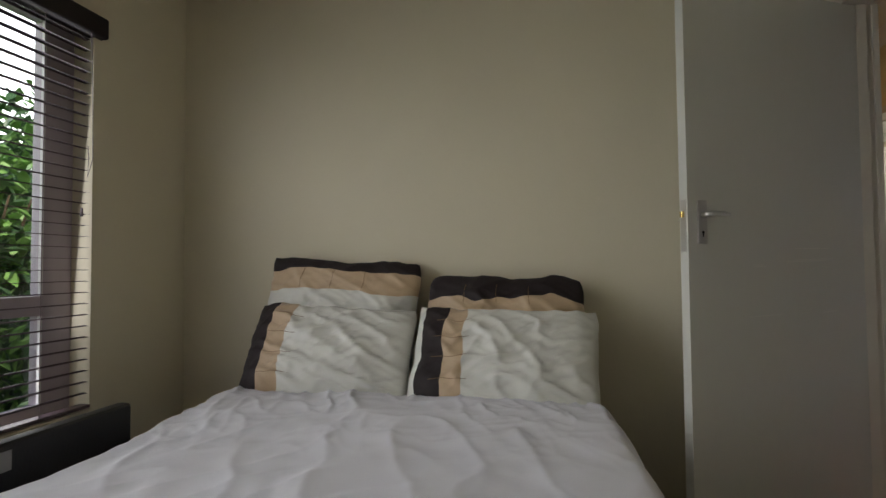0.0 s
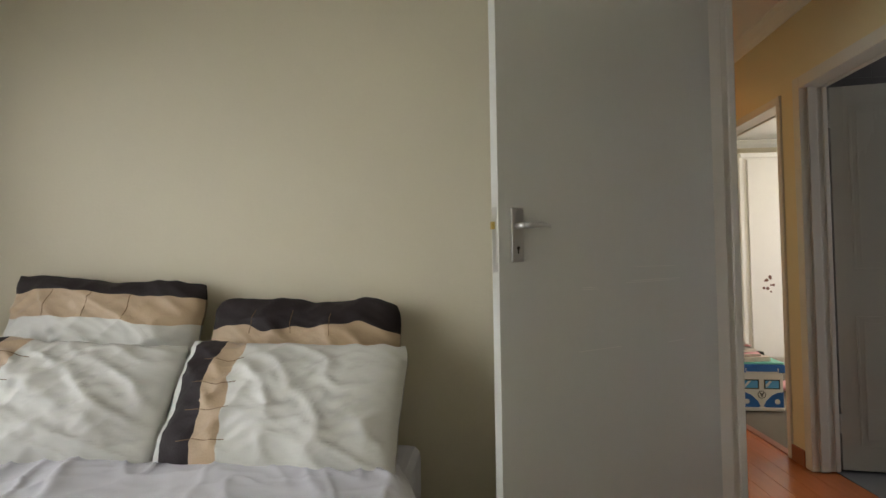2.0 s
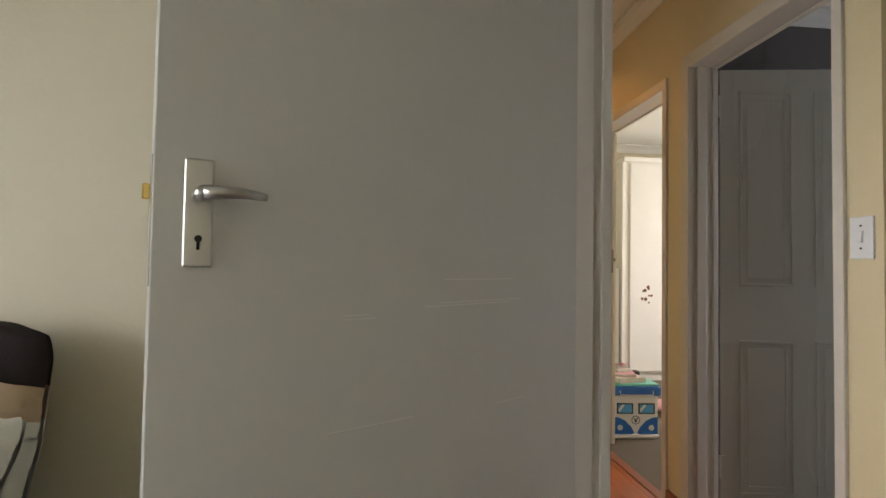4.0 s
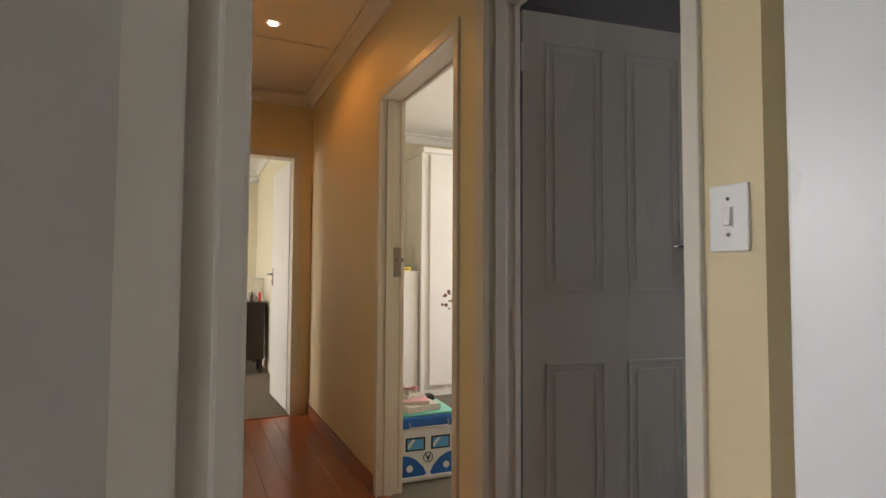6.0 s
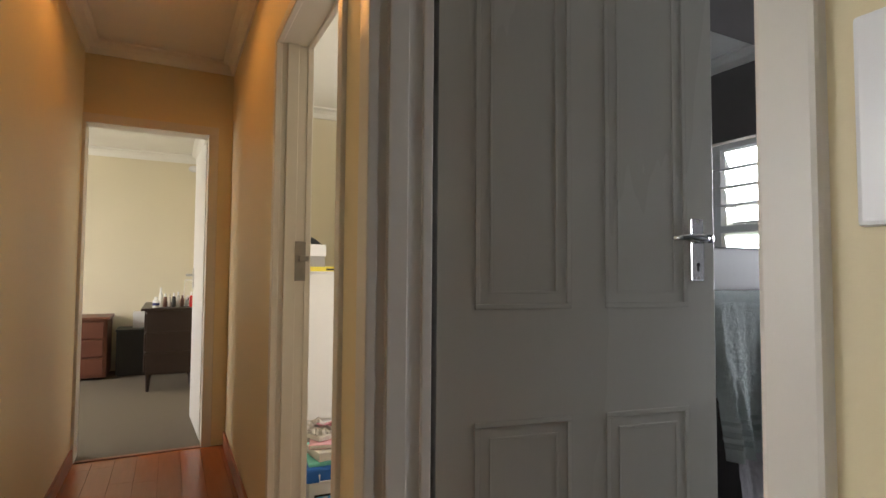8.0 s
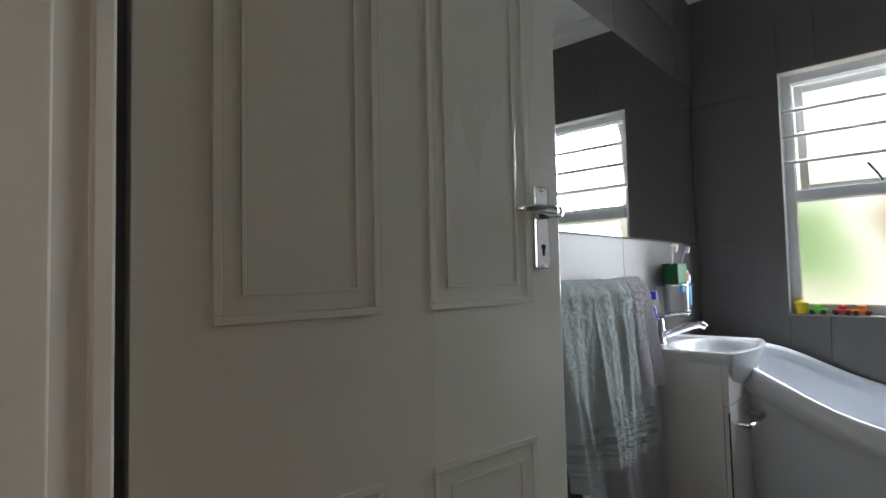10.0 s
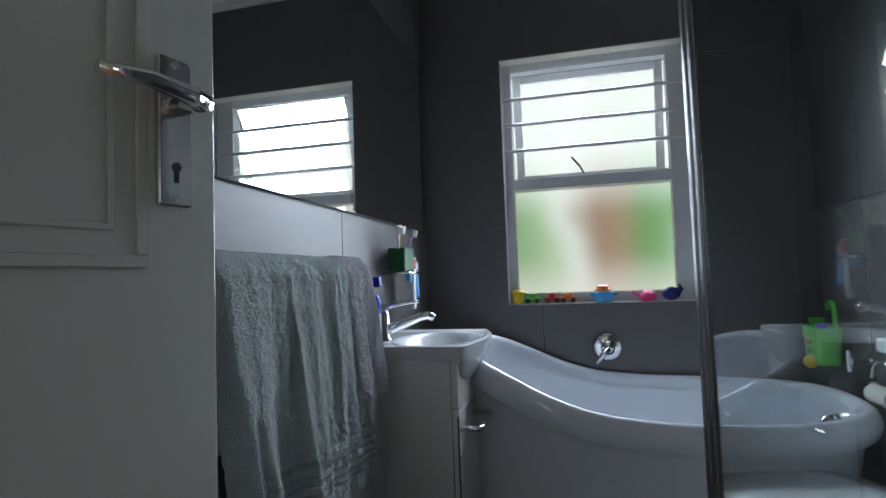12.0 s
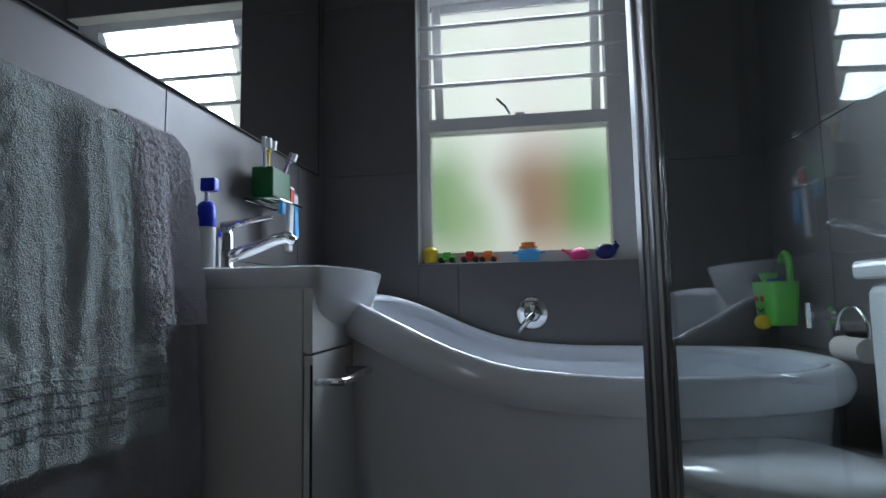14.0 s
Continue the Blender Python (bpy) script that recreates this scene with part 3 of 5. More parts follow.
pillow("pillow", pose(-2.345, -0.92, 0.778, -11, 2, -2), 0.71, 0.46, 0.17, TOP2, True, 5.7, "upright pillow with a folded dark top band", sag=0.01, wob=0.10, rnd=0.08)
pillow("pillow", pose(-3.08, -1.13, 0.665, -32, 2, 3), 0.74, 0.45, 0.18, SIDE, False, 2.9, "leaning white pillow with dark and beige end bands")
pillow("pillow", pose(-2.33, -1.14, 0.66, -32, 1, -2), 0.76, 0.45, 0.19, SIDE_HEM, False, 8.1, "leaning white pillow with a pale hem and dark band")

ch = thing("black_bench", Matrix.Translation((-3.78, -2.2, 0)), "black padded bench end standing by the window", "bench")
part("backrest", box(-0.03, -0.75, 0.12, 0.03, 0.72, 0.515, 0.02, 3), BLACK, ch)
part("seat", box(-0.2, -0.74, 0.12, -0.03, 0.71, 0.34, 0.02, 3), BLACK, ch)
for y in (-0.65, 0.62):
    part("leg", cyl(0.02, 0.025, 0.12, pose(-0.1, y, 0.06)), BLACK, ch)
for y, z in ((0.2, 0.46), (-0.18, 0.44)):
    part("label_patch", box(0.03, y - 0.04, z - 0.03, 0.033, y + 0.04, z + 0.03), GREYBOX, ch, "grey label patch")

# window with bronze frame
WY0, WY1, WZ0, WZ1 = -4.0, -1.37, 0.43, 2.12
wx = BW - 0.13
win = thing("window_1", Matrix.Translation((wx, WY0, WZ0)), "bronze framed bedroom window with clear panes", "window", kind="structure")
WL, WH = WY1 - WY0, WZ1 - WZ0
part("frame", box(-0.03, 0, 0, 0.03, 0.06, WH, 0.004), WINFRAME, win)
part("frame", box(-0.03, WL - 0.135, 0, 0.03, WL, WH, 0.004), WINFRAME, win)
part("frame", box(-0.03, 0.06, 0, 0.03, WL - 0.135, 0.06, 0.004), WINFRAME, win)
part("frame", box(-0.03, 0.06, WH - 0.06, 0.03, WL - 0.135, WH, 0.004), WINFRAME, win)
part("transom", box(-0.03, 0.06, 0.42, 0.03, WL - 0.135, 0.50, 0.004), WINFRAME, win)
part("mullion", box(-0.03, 1.20, 0.06, 0.03, 1.27, 0.42, 0.004), WINFRAME, win)
part("mullion", box(-0.03, 1.20, 0.50, 0.03, 1.27, WH - 0.06, 0.004), WINFRAME, win)
for y0, y1, z0, z1 in ((0.06, 1.20, 0.06, 0.42), (1.27, WL - 0.135, 0.06, 0.42), (0.06, 1.20, 0.50, WH - 0.06), (1.27, WL - 0.135, 0.50, WH - 0.06)):
    p = part("pane", box(-0.003, y0, z0, 0.003, y1, z1), GLASS, win)
    p.visible_shadow = False
part("bead", box(0.022, WL - 0.145, 0.06, 0.034, WL - 0.135, 0.42), ALU, win, "white glazing bead")
part("bead", box(0.022, WL - 0.145, 0.50, 0.034, WL - 0.135, WH - 0.06), ALU, win, "white glazing bead")
structure("window_sill", box(BW - 0.1, WY0, WZ0, BW + 0.02, WY1, WZ0 + 0.02, 0.004), CREAM, "painted sill under the bedroom window", "window sill")

blind = thing("venetian_blind", Matrix.Translation((BW - 0.01, WY0 + 0.01, 0)), "dark brown venetian blind with open slats", "blind")
part("headrail", box(-0.05, -0.03, 2.04, 0.05, WL + 0.03, 2.13, 0.012, 3), CHOC, blind, "dark padded headrail")
slat_bm = sheet(lambda u, v: ((u - 0.5) * 0.036, 0.004 + v * (WL - 0.03), 0.002 * (1 - (2 * u - 1) ** 2)), 6, 1)
bmesh.ops.solidify(slat_bm, geom=slat_bm.faces[:], thickness=0.002)
first = part("slat", slat_bm, SLAT, blind, matrix=pose(0, 0, 2.02, 0, 2, 0), smooth=True)
z = 2.02 - 0.047
while z > 0.49:
    o = new("slat", first.data)
    o.parent = blind
    o.matrix_local = pose(0, 0, z, 0, 2 + 2 * math.sin(z * 9), 0)
    z -= 0.047
part("bottom_rail", box(-0.025, 0.004, 0.455, 0.025, WL - 0.02, 0.47, 0.004), SLAT, blind)
for y in (0.25, WL / 2, WL - 0.25):
    part("ladder_cord", tube([(0.024, y, 0.46), (0.024, y, 2.04)], 0.0012, 6), SLAT, blind)
part("pull_cord", tube([(0.045, WL - 0.06, 2.04), (0.05, WL - 0.055, 1.8), (0.05, WL - 0.05, 1.5), (0.055, WL - 0.08, 1.42), (0.05, WL - 0.07, 1.5), (0.05, WL - 0.075, 1.55)], 0.0018, 6), SLAT, blind)
part("tassel", cyl(0.006, 0.004, 0.035, pose(0.05, WL - 0.10, 1.27), 10), SLAT, blind)

# ---- outside ----
structure("ground", box(-300, -300, -0.35, 300, 300, -0.30), LAWN, "lawn round the house", "lawn")
structure("backdrop_sky", box(-60.2, -90, -0.3, -60, 90, 60), glow("bright_sky", (0.93, 0.97, 1.0), 4.0), "bright hazy sky beyond the garden", "sky")


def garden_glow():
    """Emissive card colours: an out-of-focus garden painted in, brighter upwards, beyond the frosted panes."""
    m = glow("painted_garden_glow", (1, 1, 1), 0.85)
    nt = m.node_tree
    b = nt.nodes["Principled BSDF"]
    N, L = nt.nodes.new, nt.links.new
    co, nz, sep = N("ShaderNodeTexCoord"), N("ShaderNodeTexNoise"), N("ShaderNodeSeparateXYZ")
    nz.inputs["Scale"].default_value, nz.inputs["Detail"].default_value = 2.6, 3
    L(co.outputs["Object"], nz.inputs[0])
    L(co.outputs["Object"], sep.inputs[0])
    # painted bands for shrubs and a brown trunk side by side, with uneven edges
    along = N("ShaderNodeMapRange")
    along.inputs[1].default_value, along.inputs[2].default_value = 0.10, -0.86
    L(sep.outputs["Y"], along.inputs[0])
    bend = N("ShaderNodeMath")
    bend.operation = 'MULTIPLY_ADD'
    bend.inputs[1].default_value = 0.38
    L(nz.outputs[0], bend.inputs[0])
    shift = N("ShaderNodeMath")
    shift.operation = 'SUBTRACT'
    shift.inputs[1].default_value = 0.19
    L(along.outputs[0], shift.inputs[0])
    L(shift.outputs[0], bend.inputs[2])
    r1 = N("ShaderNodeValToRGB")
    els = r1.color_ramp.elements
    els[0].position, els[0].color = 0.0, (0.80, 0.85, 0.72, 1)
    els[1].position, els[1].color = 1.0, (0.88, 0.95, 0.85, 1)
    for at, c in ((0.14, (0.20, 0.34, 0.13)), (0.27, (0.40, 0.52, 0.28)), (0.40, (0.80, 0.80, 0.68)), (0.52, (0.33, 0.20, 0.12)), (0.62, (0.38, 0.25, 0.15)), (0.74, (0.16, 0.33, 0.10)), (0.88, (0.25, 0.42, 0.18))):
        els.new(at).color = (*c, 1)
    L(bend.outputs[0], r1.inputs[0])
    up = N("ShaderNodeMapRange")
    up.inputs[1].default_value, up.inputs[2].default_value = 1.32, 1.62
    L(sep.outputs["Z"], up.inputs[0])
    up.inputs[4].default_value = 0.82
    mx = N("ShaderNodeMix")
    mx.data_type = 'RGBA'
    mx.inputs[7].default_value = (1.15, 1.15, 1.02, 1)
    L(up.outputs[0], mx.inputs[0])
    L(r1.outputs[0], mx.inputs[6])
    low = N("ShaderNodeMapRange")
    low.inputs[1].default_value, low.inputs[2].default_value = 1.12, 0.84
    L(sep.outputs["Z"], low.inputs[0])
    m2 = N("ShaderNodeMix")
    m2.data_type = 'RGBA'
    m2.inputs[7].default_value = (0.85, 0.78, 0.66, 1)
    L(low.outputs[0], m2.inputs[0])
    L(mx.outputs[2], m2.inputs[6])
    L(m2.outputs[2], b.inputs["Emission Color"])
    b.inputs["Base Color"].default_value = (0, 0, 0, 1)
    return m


# self-lit card instead of modelled plants; its glow is the view's brightness
structure("backdrop_garden", box(3.0, -2.2, -0.3, 3.02, 0.37, 3.2), garden_glow(), "glowing card painted as a blurred garden beyond the frosted window", "garden")


def bush(name, at, size, n, seed, label, mats=(LEAF, LEAFDK)):
    r = random.Random(seed)
    root = thing(name, Matrix.Translation(at), label, "bush")
    bm = bmesh.new()
    for k in range(7):
        a = r.uniform(0, math.tau)
        tube([(0, 0, 0), (math.cos(a) * size[0] * 0.2, math.sin(a) * size[1] * 0.2, size[2] * 0.4), (math.cos(a) * size[0] * 0.4, math.sin(a) * size[1] * 0.4, size[2] * 0.8)], [0.03, 0.02, 0.006], 6, bm)
    part("stems", bm, BARK, root)
    for mi, material in enumerate(mats):
        vs, fs = [], []
        for k in range(n // len(mats)):
            u, t = r.uniform(-1, 1), r.uniform(0, math.tau)
            rad = 0.55 + 0.5 * r.random()
            rad *= 0.8 + 0.4 * noise.noise(Vector((math.cos(t) * 2, math.sin(t) * 2, u * 2 + seed)))
            c = Vector((math.cos(t) * math.sqrt(1 - u * u) * size[0] * rad * 0.6, math.sin(t) * math.sqrt(1 - u * u) * size[1] * rad * 0.6, size[2] * (0.52 + 0.5 * u * rad)))
            q = Euler((r.uniform(-1, 1), r.uniform(-1, 1), r.uniform(0, 6.3))).to_matrix()
            l, w = r.uniform(0.05, 0.10), r.uniform(0.02, 0.04)
            i = len(vs)
            for p in ((-l, 0, 0), (-l * 0.3, w, 0.01), (l * 0.4, w * 0.8, 0.012), (l, 0, -0.015), (l * 0.4, -w * 0.8, 0.012), (-l * 0.3, -w, 0.01)):
                vs.append(c + q @ Vector(p))
            fs.append(tuple(range(i, i + 6)))
        me = bpy.data.meshes.new("leaves")
        me.from_pydata(vs, [], fs)
        me.materials.append(material)
        o = new("leaves", me)
        o.parent = root
        tagged(o, kind="stuff")
    return root


bush("bush", (-5.6, -0.9, -0.3), (1.2, 1.3, 2.2), 5200, 3, "dense green garden shrub outside the bedroom window")
bush("bush", (-5.5, -2.6, -0.3), (1.0, 1.5, 1.5), 4200, 5, "leafy green shrub outside the bedroom window")
bush("bush", (-5.0, -1.6, -0.3), (0.6, 0.8, 1.0), 2400, 8, "low light green plant below the window", mats=(LEAF, LEAF))
bush("bush", (-6.6, 0.8, -0.3), (1.6, 1.6, 3.0), 5200, 13, "tall dark green shrub in the garden")

# ---- bathroom shell ----
wall_y("wall_bathroom_north", BATH_N, BATH_N + 0.1, HT, BATH_E + 0.2, CE, [], GROUT, "grey tiled bathroom wall with a mirror")
BWIN = (-0.765, -0.050, 0.917, 1.887)
wall_x("wall_bathroom_east", BATH_E, BATH_E + 0.2, BATH_S - 0.1, BATH_N, CE, [BWIN], GROUT, "charcoal tiled bathroom wall with a window")
wall_y("wall_bathroom_south", BATH_S - 0.1, BATH_S, HT, BATH_E + 0.2, CE, [], GROUT, "charcoal tiled bathroom wall")
wall_x("wall_bathroom_west", HT, HT + 0.012, BATH_S, BATH_N, CE, [BO], TILE, "charcoal tiled bathroom wall with the doorway")
structure("floor_bathroom", box(HT, BATH_S, -0.1, BATH_E, BATH_N, -0.004), FLOORTILE, "grey tiled bathroom floor", "floor")
structure("ceiling_bathroom", box(HT, BATH_S - 0.1, BATH_C, BATH_E + 0.2, BATH_N + 0.1, BATH_C + 0.1), CEIL, "white bathroom ceiling", "ceiling")
cornice("trim_cornice_bathroom", [(HT, BATH_N - 0.009, BATH_E, BATH_N - 0.009, 0, -1, BATH_C - 0.001), (BATH_E - 0.009, BATH_S, BATH_E - 0.009, BATH_N, -1, 0, BATH_C - 0.001),
                                 (HT, BATH_S + 0.009, BATH_E, BATH_S + 0.009, 0, 1, BATH_C - 0.001), (HT + 0.013, BATH_S, HT + 0.013, BATH_N, 1, 0, BATH_C - 0.001)], size=0.07)

# window
bx = BATH_E + 0.075
bw = thing("window_2", Matrix.Translation((bx, BWIN[0], BWIN[2])), "white aluminium bathroom window with frosted panes", "window", kind="structure")
L2, H2 = BWIN[1] - BWIN[0], BWIN[3] - BWIN[2]
MZ = 0.473
FS = 0.09                      # wide member at the south side
part("frame", box(-0.025, 0, 0, 0.025, FS, H2, 0.003), ALU, bw)
part("frame", box(-0.025, L2 - 0.035, 0, 0.025, L2, H2, 0.003), ALU, bw)
part("frame", box(-0.025, FS, 0, 0.025, L2 - 0.035, 0.04, 0.003), ALU, bw)
part("frame", box(-0.025, FS, H2 - 0.035, 0.025, L2 - 0.035, H2, 0.003), ALU, bw)
part("transom", box(-0.042, FS, MZ - 0.022, 0.025, L2 - 0.035, MZ + 0.022, 0.003), ALU, bw)
sash = part("sash", box(-0.012, FS + 0.005, MZ + 0.025, 0.012, FS + 0.035, H2 - 0.04, 0.003), ALU, bw, matrix=Matrix.Identity(4))
o = part("sash_rail", box(-0.012, L2 - 0.07, MZ + 0.025, 0.012, L2 - 0.04, H2 - 0.04, 0.003), ALU, sash)
part("sash_rail", box(-0.012, FS + 0.035, MZ + 0.025, 0.012, L2 - 0.07, MZ + 0.05, 0.003), ALU, sash)
part("sash_rail", box(-0.012, FS + 0.035, H2 - 0.07, 0.012, L2 - 0.07, H2 - 0.04, 0.003), ALU, sash)
p = part("pane", box(-0.002, FS + 0.035, MZ + 0.05, 0.002, L2 - 0.07, H2 - 0.07), FROST, sash, "frosted glass")
p.visible_shadow = False
sash.matrix_local = Matrix.Translation((0.02, 0, H2 - 0.04)) @ pose(0, 0, 0, 0, -9, 0) @ Matrix.Translation((0, 0, -(H2 - 0.04)))
p = part("pane", box(-0.002, FS, 0.04, 0.002, L2 - 0.035, MZ - 0.022), FROST, bw, "frosted glass")
p.visible_shadow = False
part("stay", tube([(-0.03, L2 * 0.57, MZ + 0.03), (-0.02, L2 * 0.59, MZ + 0.06), (0.04, L2 * 0.63, MZ + 0.11)], 0.004, 8), INK, bw, "dark peg stay")
part("stay_hook", box(-0.04, L2 * 0.50, MZ + 0.022, -0.028, L2 * 0.545, MZ + 0.03, 0.002), ALU, bw)
bars = thing("burglar_bars", Matrix.Translation((BATH_E + 0.03, BWIN[0], BWIN[2])), "white horizontal burglar bars across the window", "burglar bar")
for z in (0.609, 0.715, 0.818):
    part("bar", tube([(0, 0.0, z), (0, L2, z)], 0.0075, 10), ALU, bars)
part("fixing", box(-0.004, 0.0, 0.52, 0.012, 0.005, 0.95), ALU, bars)
part("fixing", box(-0.004, L2 - 0.005, 0.52, 0.012, L2, 0.95), ALU, bars)
structure("trim_window_reveal", box(BATH_E - 0.002, BWIN[0] - 0.006, BWIN[3] - 0.002, BATH_E + 0.05, BWIN[1] + 0.006, BWIN[3] + 0.012, 0.002), REVEAL, "pale trim over the bathroom window", "trim")
structure("trim_window_reveal_side", box(BATH_E - 0.002, BWIN[1] - 0.002, BWIN[2], BATH_E + 0.05, BWIN[1] + 0.007, BWIN[3], 0.002), ALU, "pale tile trim beside the window", "trim")
structure("trim_window_ledge", box(BATH_E - 0.003, BWIN[0], BWIN[2] - 0.006, BATH_E + 0.05, BWIN[1], BWIN[2] + 0.003, 0.002), ALU, "pale tiled ledge of the bathroom window", "window sill")

# mirror over the basin
mr = thing("mirror", Matrix.Translation((1.63, BATH_N - 0.010, 1.215)), "wide frameless mirror fixed over the basin", "mirror")
part("glass", box(-0.82, -0.004, 0, 0.735, 0.0, 0.67), MIRROR, mr)
part("edge", box(0.735, -0.005, 0, 0.739, 0.0, 0.67), DARK, mr)
part("edge", box(-0.82, -0.005, -0.004, 0.739, 0.0, 0.0), DARK, mr)

# ---- basin unit ----
van = thing("vanity_unit", Matrix.Translation((1.62, -0.02, 0)), "white floor standing vanity cabinet with chrome handle", "vanity cabinet")
VW, VD = 0.385, 0.285
part("side_panel", box(0, 0.018, 0.06, 0.016, VD, 0.83, 0.001), CAB, van)
part("side_panel", box(VW - 0.016, 0.018, 0.06, VW, VD, 0.83, 0.001), CAB, van)
part("back_panel", box(0.016, VD - 0.012, 0.06, VW - 0.016, VD, 0.83), CAB, van)
part("bottom_panel", box(0.016, 0.018, 0.06, VW - 0.016, VD - 0.012, 0.076), CAB, van)
part("top_rail", box(0.0, 0.0, 0.715, VW, 0.017, 0.83, 0.001), CAB, van)
dr = part("door", box(0.002, 0.0, 0.07, VW - 0.002, 0.016, 0.711, 0.002), CAB, van, matrix=Matrix.Identity(4))
part("handle", tube([(0.015, 0.0, 0.664), (0.015, -0.044, 0.664), (0.021, -0.050, 0.664), (0.174, -0.050, 0.664), (0.18, -0.044, 0.664), (0.18, 0, 0.664)], 0.007, 10), CHROME, dr, "chrome bar handle", smooth=True)
part("plinth", box(0.01, 0.03, -0.004, VW - 0.01, VD, 0.06), CAB, van)
# near-black strip painted in for the shade in the door's side gap
part("gap_shade_strip", box(-0.001, 0.0, 0.07, 0.0015, 0.004, 0.695), DARK, van)


def basin_top(u, v):
    # slab with an oval bowl; the front edge bows outward
    x = -0.015 + u * 0.412
    bow = 0.036 * math.sin(math.pi * u) ** 0.8
    y = 0.298 - v * (0.312 + bow)
    dx, dy = (u - 0.5) / 0.40, (v - 0.60) / 0.34
    r = math.sqrt(dx * dx + dy * dy)
    z = 0.862
    if r < 1:
        z -= 0.10 * (1 - r ** 2.4)
    edge = min(u, 1 - u, 1 - v)
    z += 0.006 * math.exp(-((edge - 0.03) / 0.03) ** 2)
    return (x, y, z)


bas = thing("wash_basin", Matrix.Translation((1.62, -0.02, 0)), "white ceramic basin with a bowed front on the cabinet", "wash basin")
bm = sheet(basin_top, 40, 40)
part("bowl", bm, CERAMIC, bas, smooth=True)


def basin_edge(u, v):
    # apron: side, front, side, tapering under
    if u < 0.25:
        p = basin_top(0, u / 0.25)
    elif u < 0.75:
        p = basin_top((u - 0.25) / 0.5, 1)
    else:
        p = basin_top(1, (1 - u) / 0.25)
    c = Vector((0.2, 0.14, 0))
    q = Vector(p)
    front = max(0.0, min(1.0, (0.05 - q.y) / 0.10))
    depth = 0.034 + 0.075 * front
    k = v ** 1.5 * (0.10 + 0.42 * front)
    return (q.x + (c.x - q.x) * k * 0.6, q.y + (0.02 - q.y) * min(1, k * 1.3) if front > 0 else q.y, q.z - depth * v)


part("apron", sheet(basin_edge, 72, 8), CERAMIC, bas, smooth=True)
part("waste", cyl(0.018, 0.02, 0.004, pose(0.20, 0.105, 0.768)), CHROME, bas)
tap = thing("basin_tap", Matrix.Translation((1.71, 0.205, 0.863)), "chrome single lever basin mixer tap", "tap")
part("body", lathe([(0.026, 0), (0.026, 0.008), (0.021, 0.014), (0.021, 0.075), (0.016, 0.09), (0.003, 0.092)]), CHROME, tap, smooth=True)
part("spout", tube([(0, 0, 0.03), (0.01, -0.05, 0.045), (0.02, -0.10, 0.065), (0.023, -0.125, 0.07), (0.025, -0.14, 0.06)], [0.015, 0.013, 0.012, 0.012, 0.010], 12), CHROME, tap, smooth=True)
part("lever", tube([(0, 0, 0.092), (0.0, -0.04, 0.10), (0.0, -0.105, 0.108)], [0.011, 0.007, 0.004], 10), CHROME, tap, smooth=True)

soap = thing("pump_bottle", Matrix.Translation((1.645, 0.20, 0.866)) @ Matrix.Diagonal((0.66, 0.66, 0.78, 1)), "white soap pump bottle with a blue top", "soap bottle")
part("bottle", lathe([(0.024, 0), (0.026, 0.004), (0.026, 0.10), (0.025, 0.105)]), PLASTIC, soap, smooth=True)
part("sleeve", lathe([(0.0262, 0.102), (0.0265, 0.104), (0.0265, 0.150), (0.018, 0.162), (0.010, 0.165)]), BLUE, soap, "blue cap", smooth=True)
part("stem", cyl(0.006, 0.006, 0.03, pose(0, 0, 0.175)), PLASTIC, soap)
part("pump", box(-0.014, -0.03, 0.188, 0.014, 0.014, 0.222, 0.006), BLUE, soap, "blue pump head")

rack = thing("toothbrush_rack", Matrix.Translation((1.985, BATH_N - 0.009, 1.03)), "chrome wire toothbrush rack with a green cup", "toothbrush holder")
bm = tube([(-0.08, 0, 0.02), (-0.08, -0.07, 0.02), (-0.06, -0.085, 0.02), (0.06, -0.085, 0.02), (0.08, -0.07, 0.02), (0.08, 0, 0.02)], 0.003, 8)
tube([(-0.08, -0.002, 0.02), (0.08, -0.002, 0.02)], 0.003, 8, bm)
tube([(-0.08, -0.03, 0.02), (0.08, -0.03, 0.02)], 0.002, 8, bm)
tube([(-0.08, -0.058, 0.02), (0.08, -0.058, 0.02)], 0.002, 8, bm)
part("rack", bm, CHROME, rack, smooth=True)
cupg = thing("tooth_cup", Matrix.Translation((1.955, BATH_N - 0.055, 1.054)), "dark green plastic tooth cup on the rack", "cup")
part("cup", box(-0.05, -0.028, 0, 0.05, 0.028, 0.075, 0.008, 3), DKGREEN, cupg)
for dx, dy, ang, tip, mm in ((-0.03, 0.0, -22, "white", PLASTIC), (-0.012, 0.01, -6, "yellow", YELLOW), (0.035, 0.0, 22, "lilac", LILAC)):
    tb = thing("toothbrush", Matrix.Translation((1.955 + dx, BATH_N - 0.055 + dy, 1.085)) @ pose(0, 0, 0, 8, ang, 0), tip + " toothbrush standing in the cup", "toothbrush", group="toothbrushes in the cup")
    part("shaft", tube([(0, 0, 0), (0.002, 0, 0.05), (0, 0, 0.095)], [0.006, 0.005, 0.004], 8), mm, tb, smooth=True)
    part("head", box(-0.006, -0.006, 0.085, 0.006, 0.004, 0.118, 0.003), mm, tb)
    part("bristles", box(-0.005, -0.018, 0.092, 0.005, -0.006, 0.115, 0.001), PLASTIC, tb)
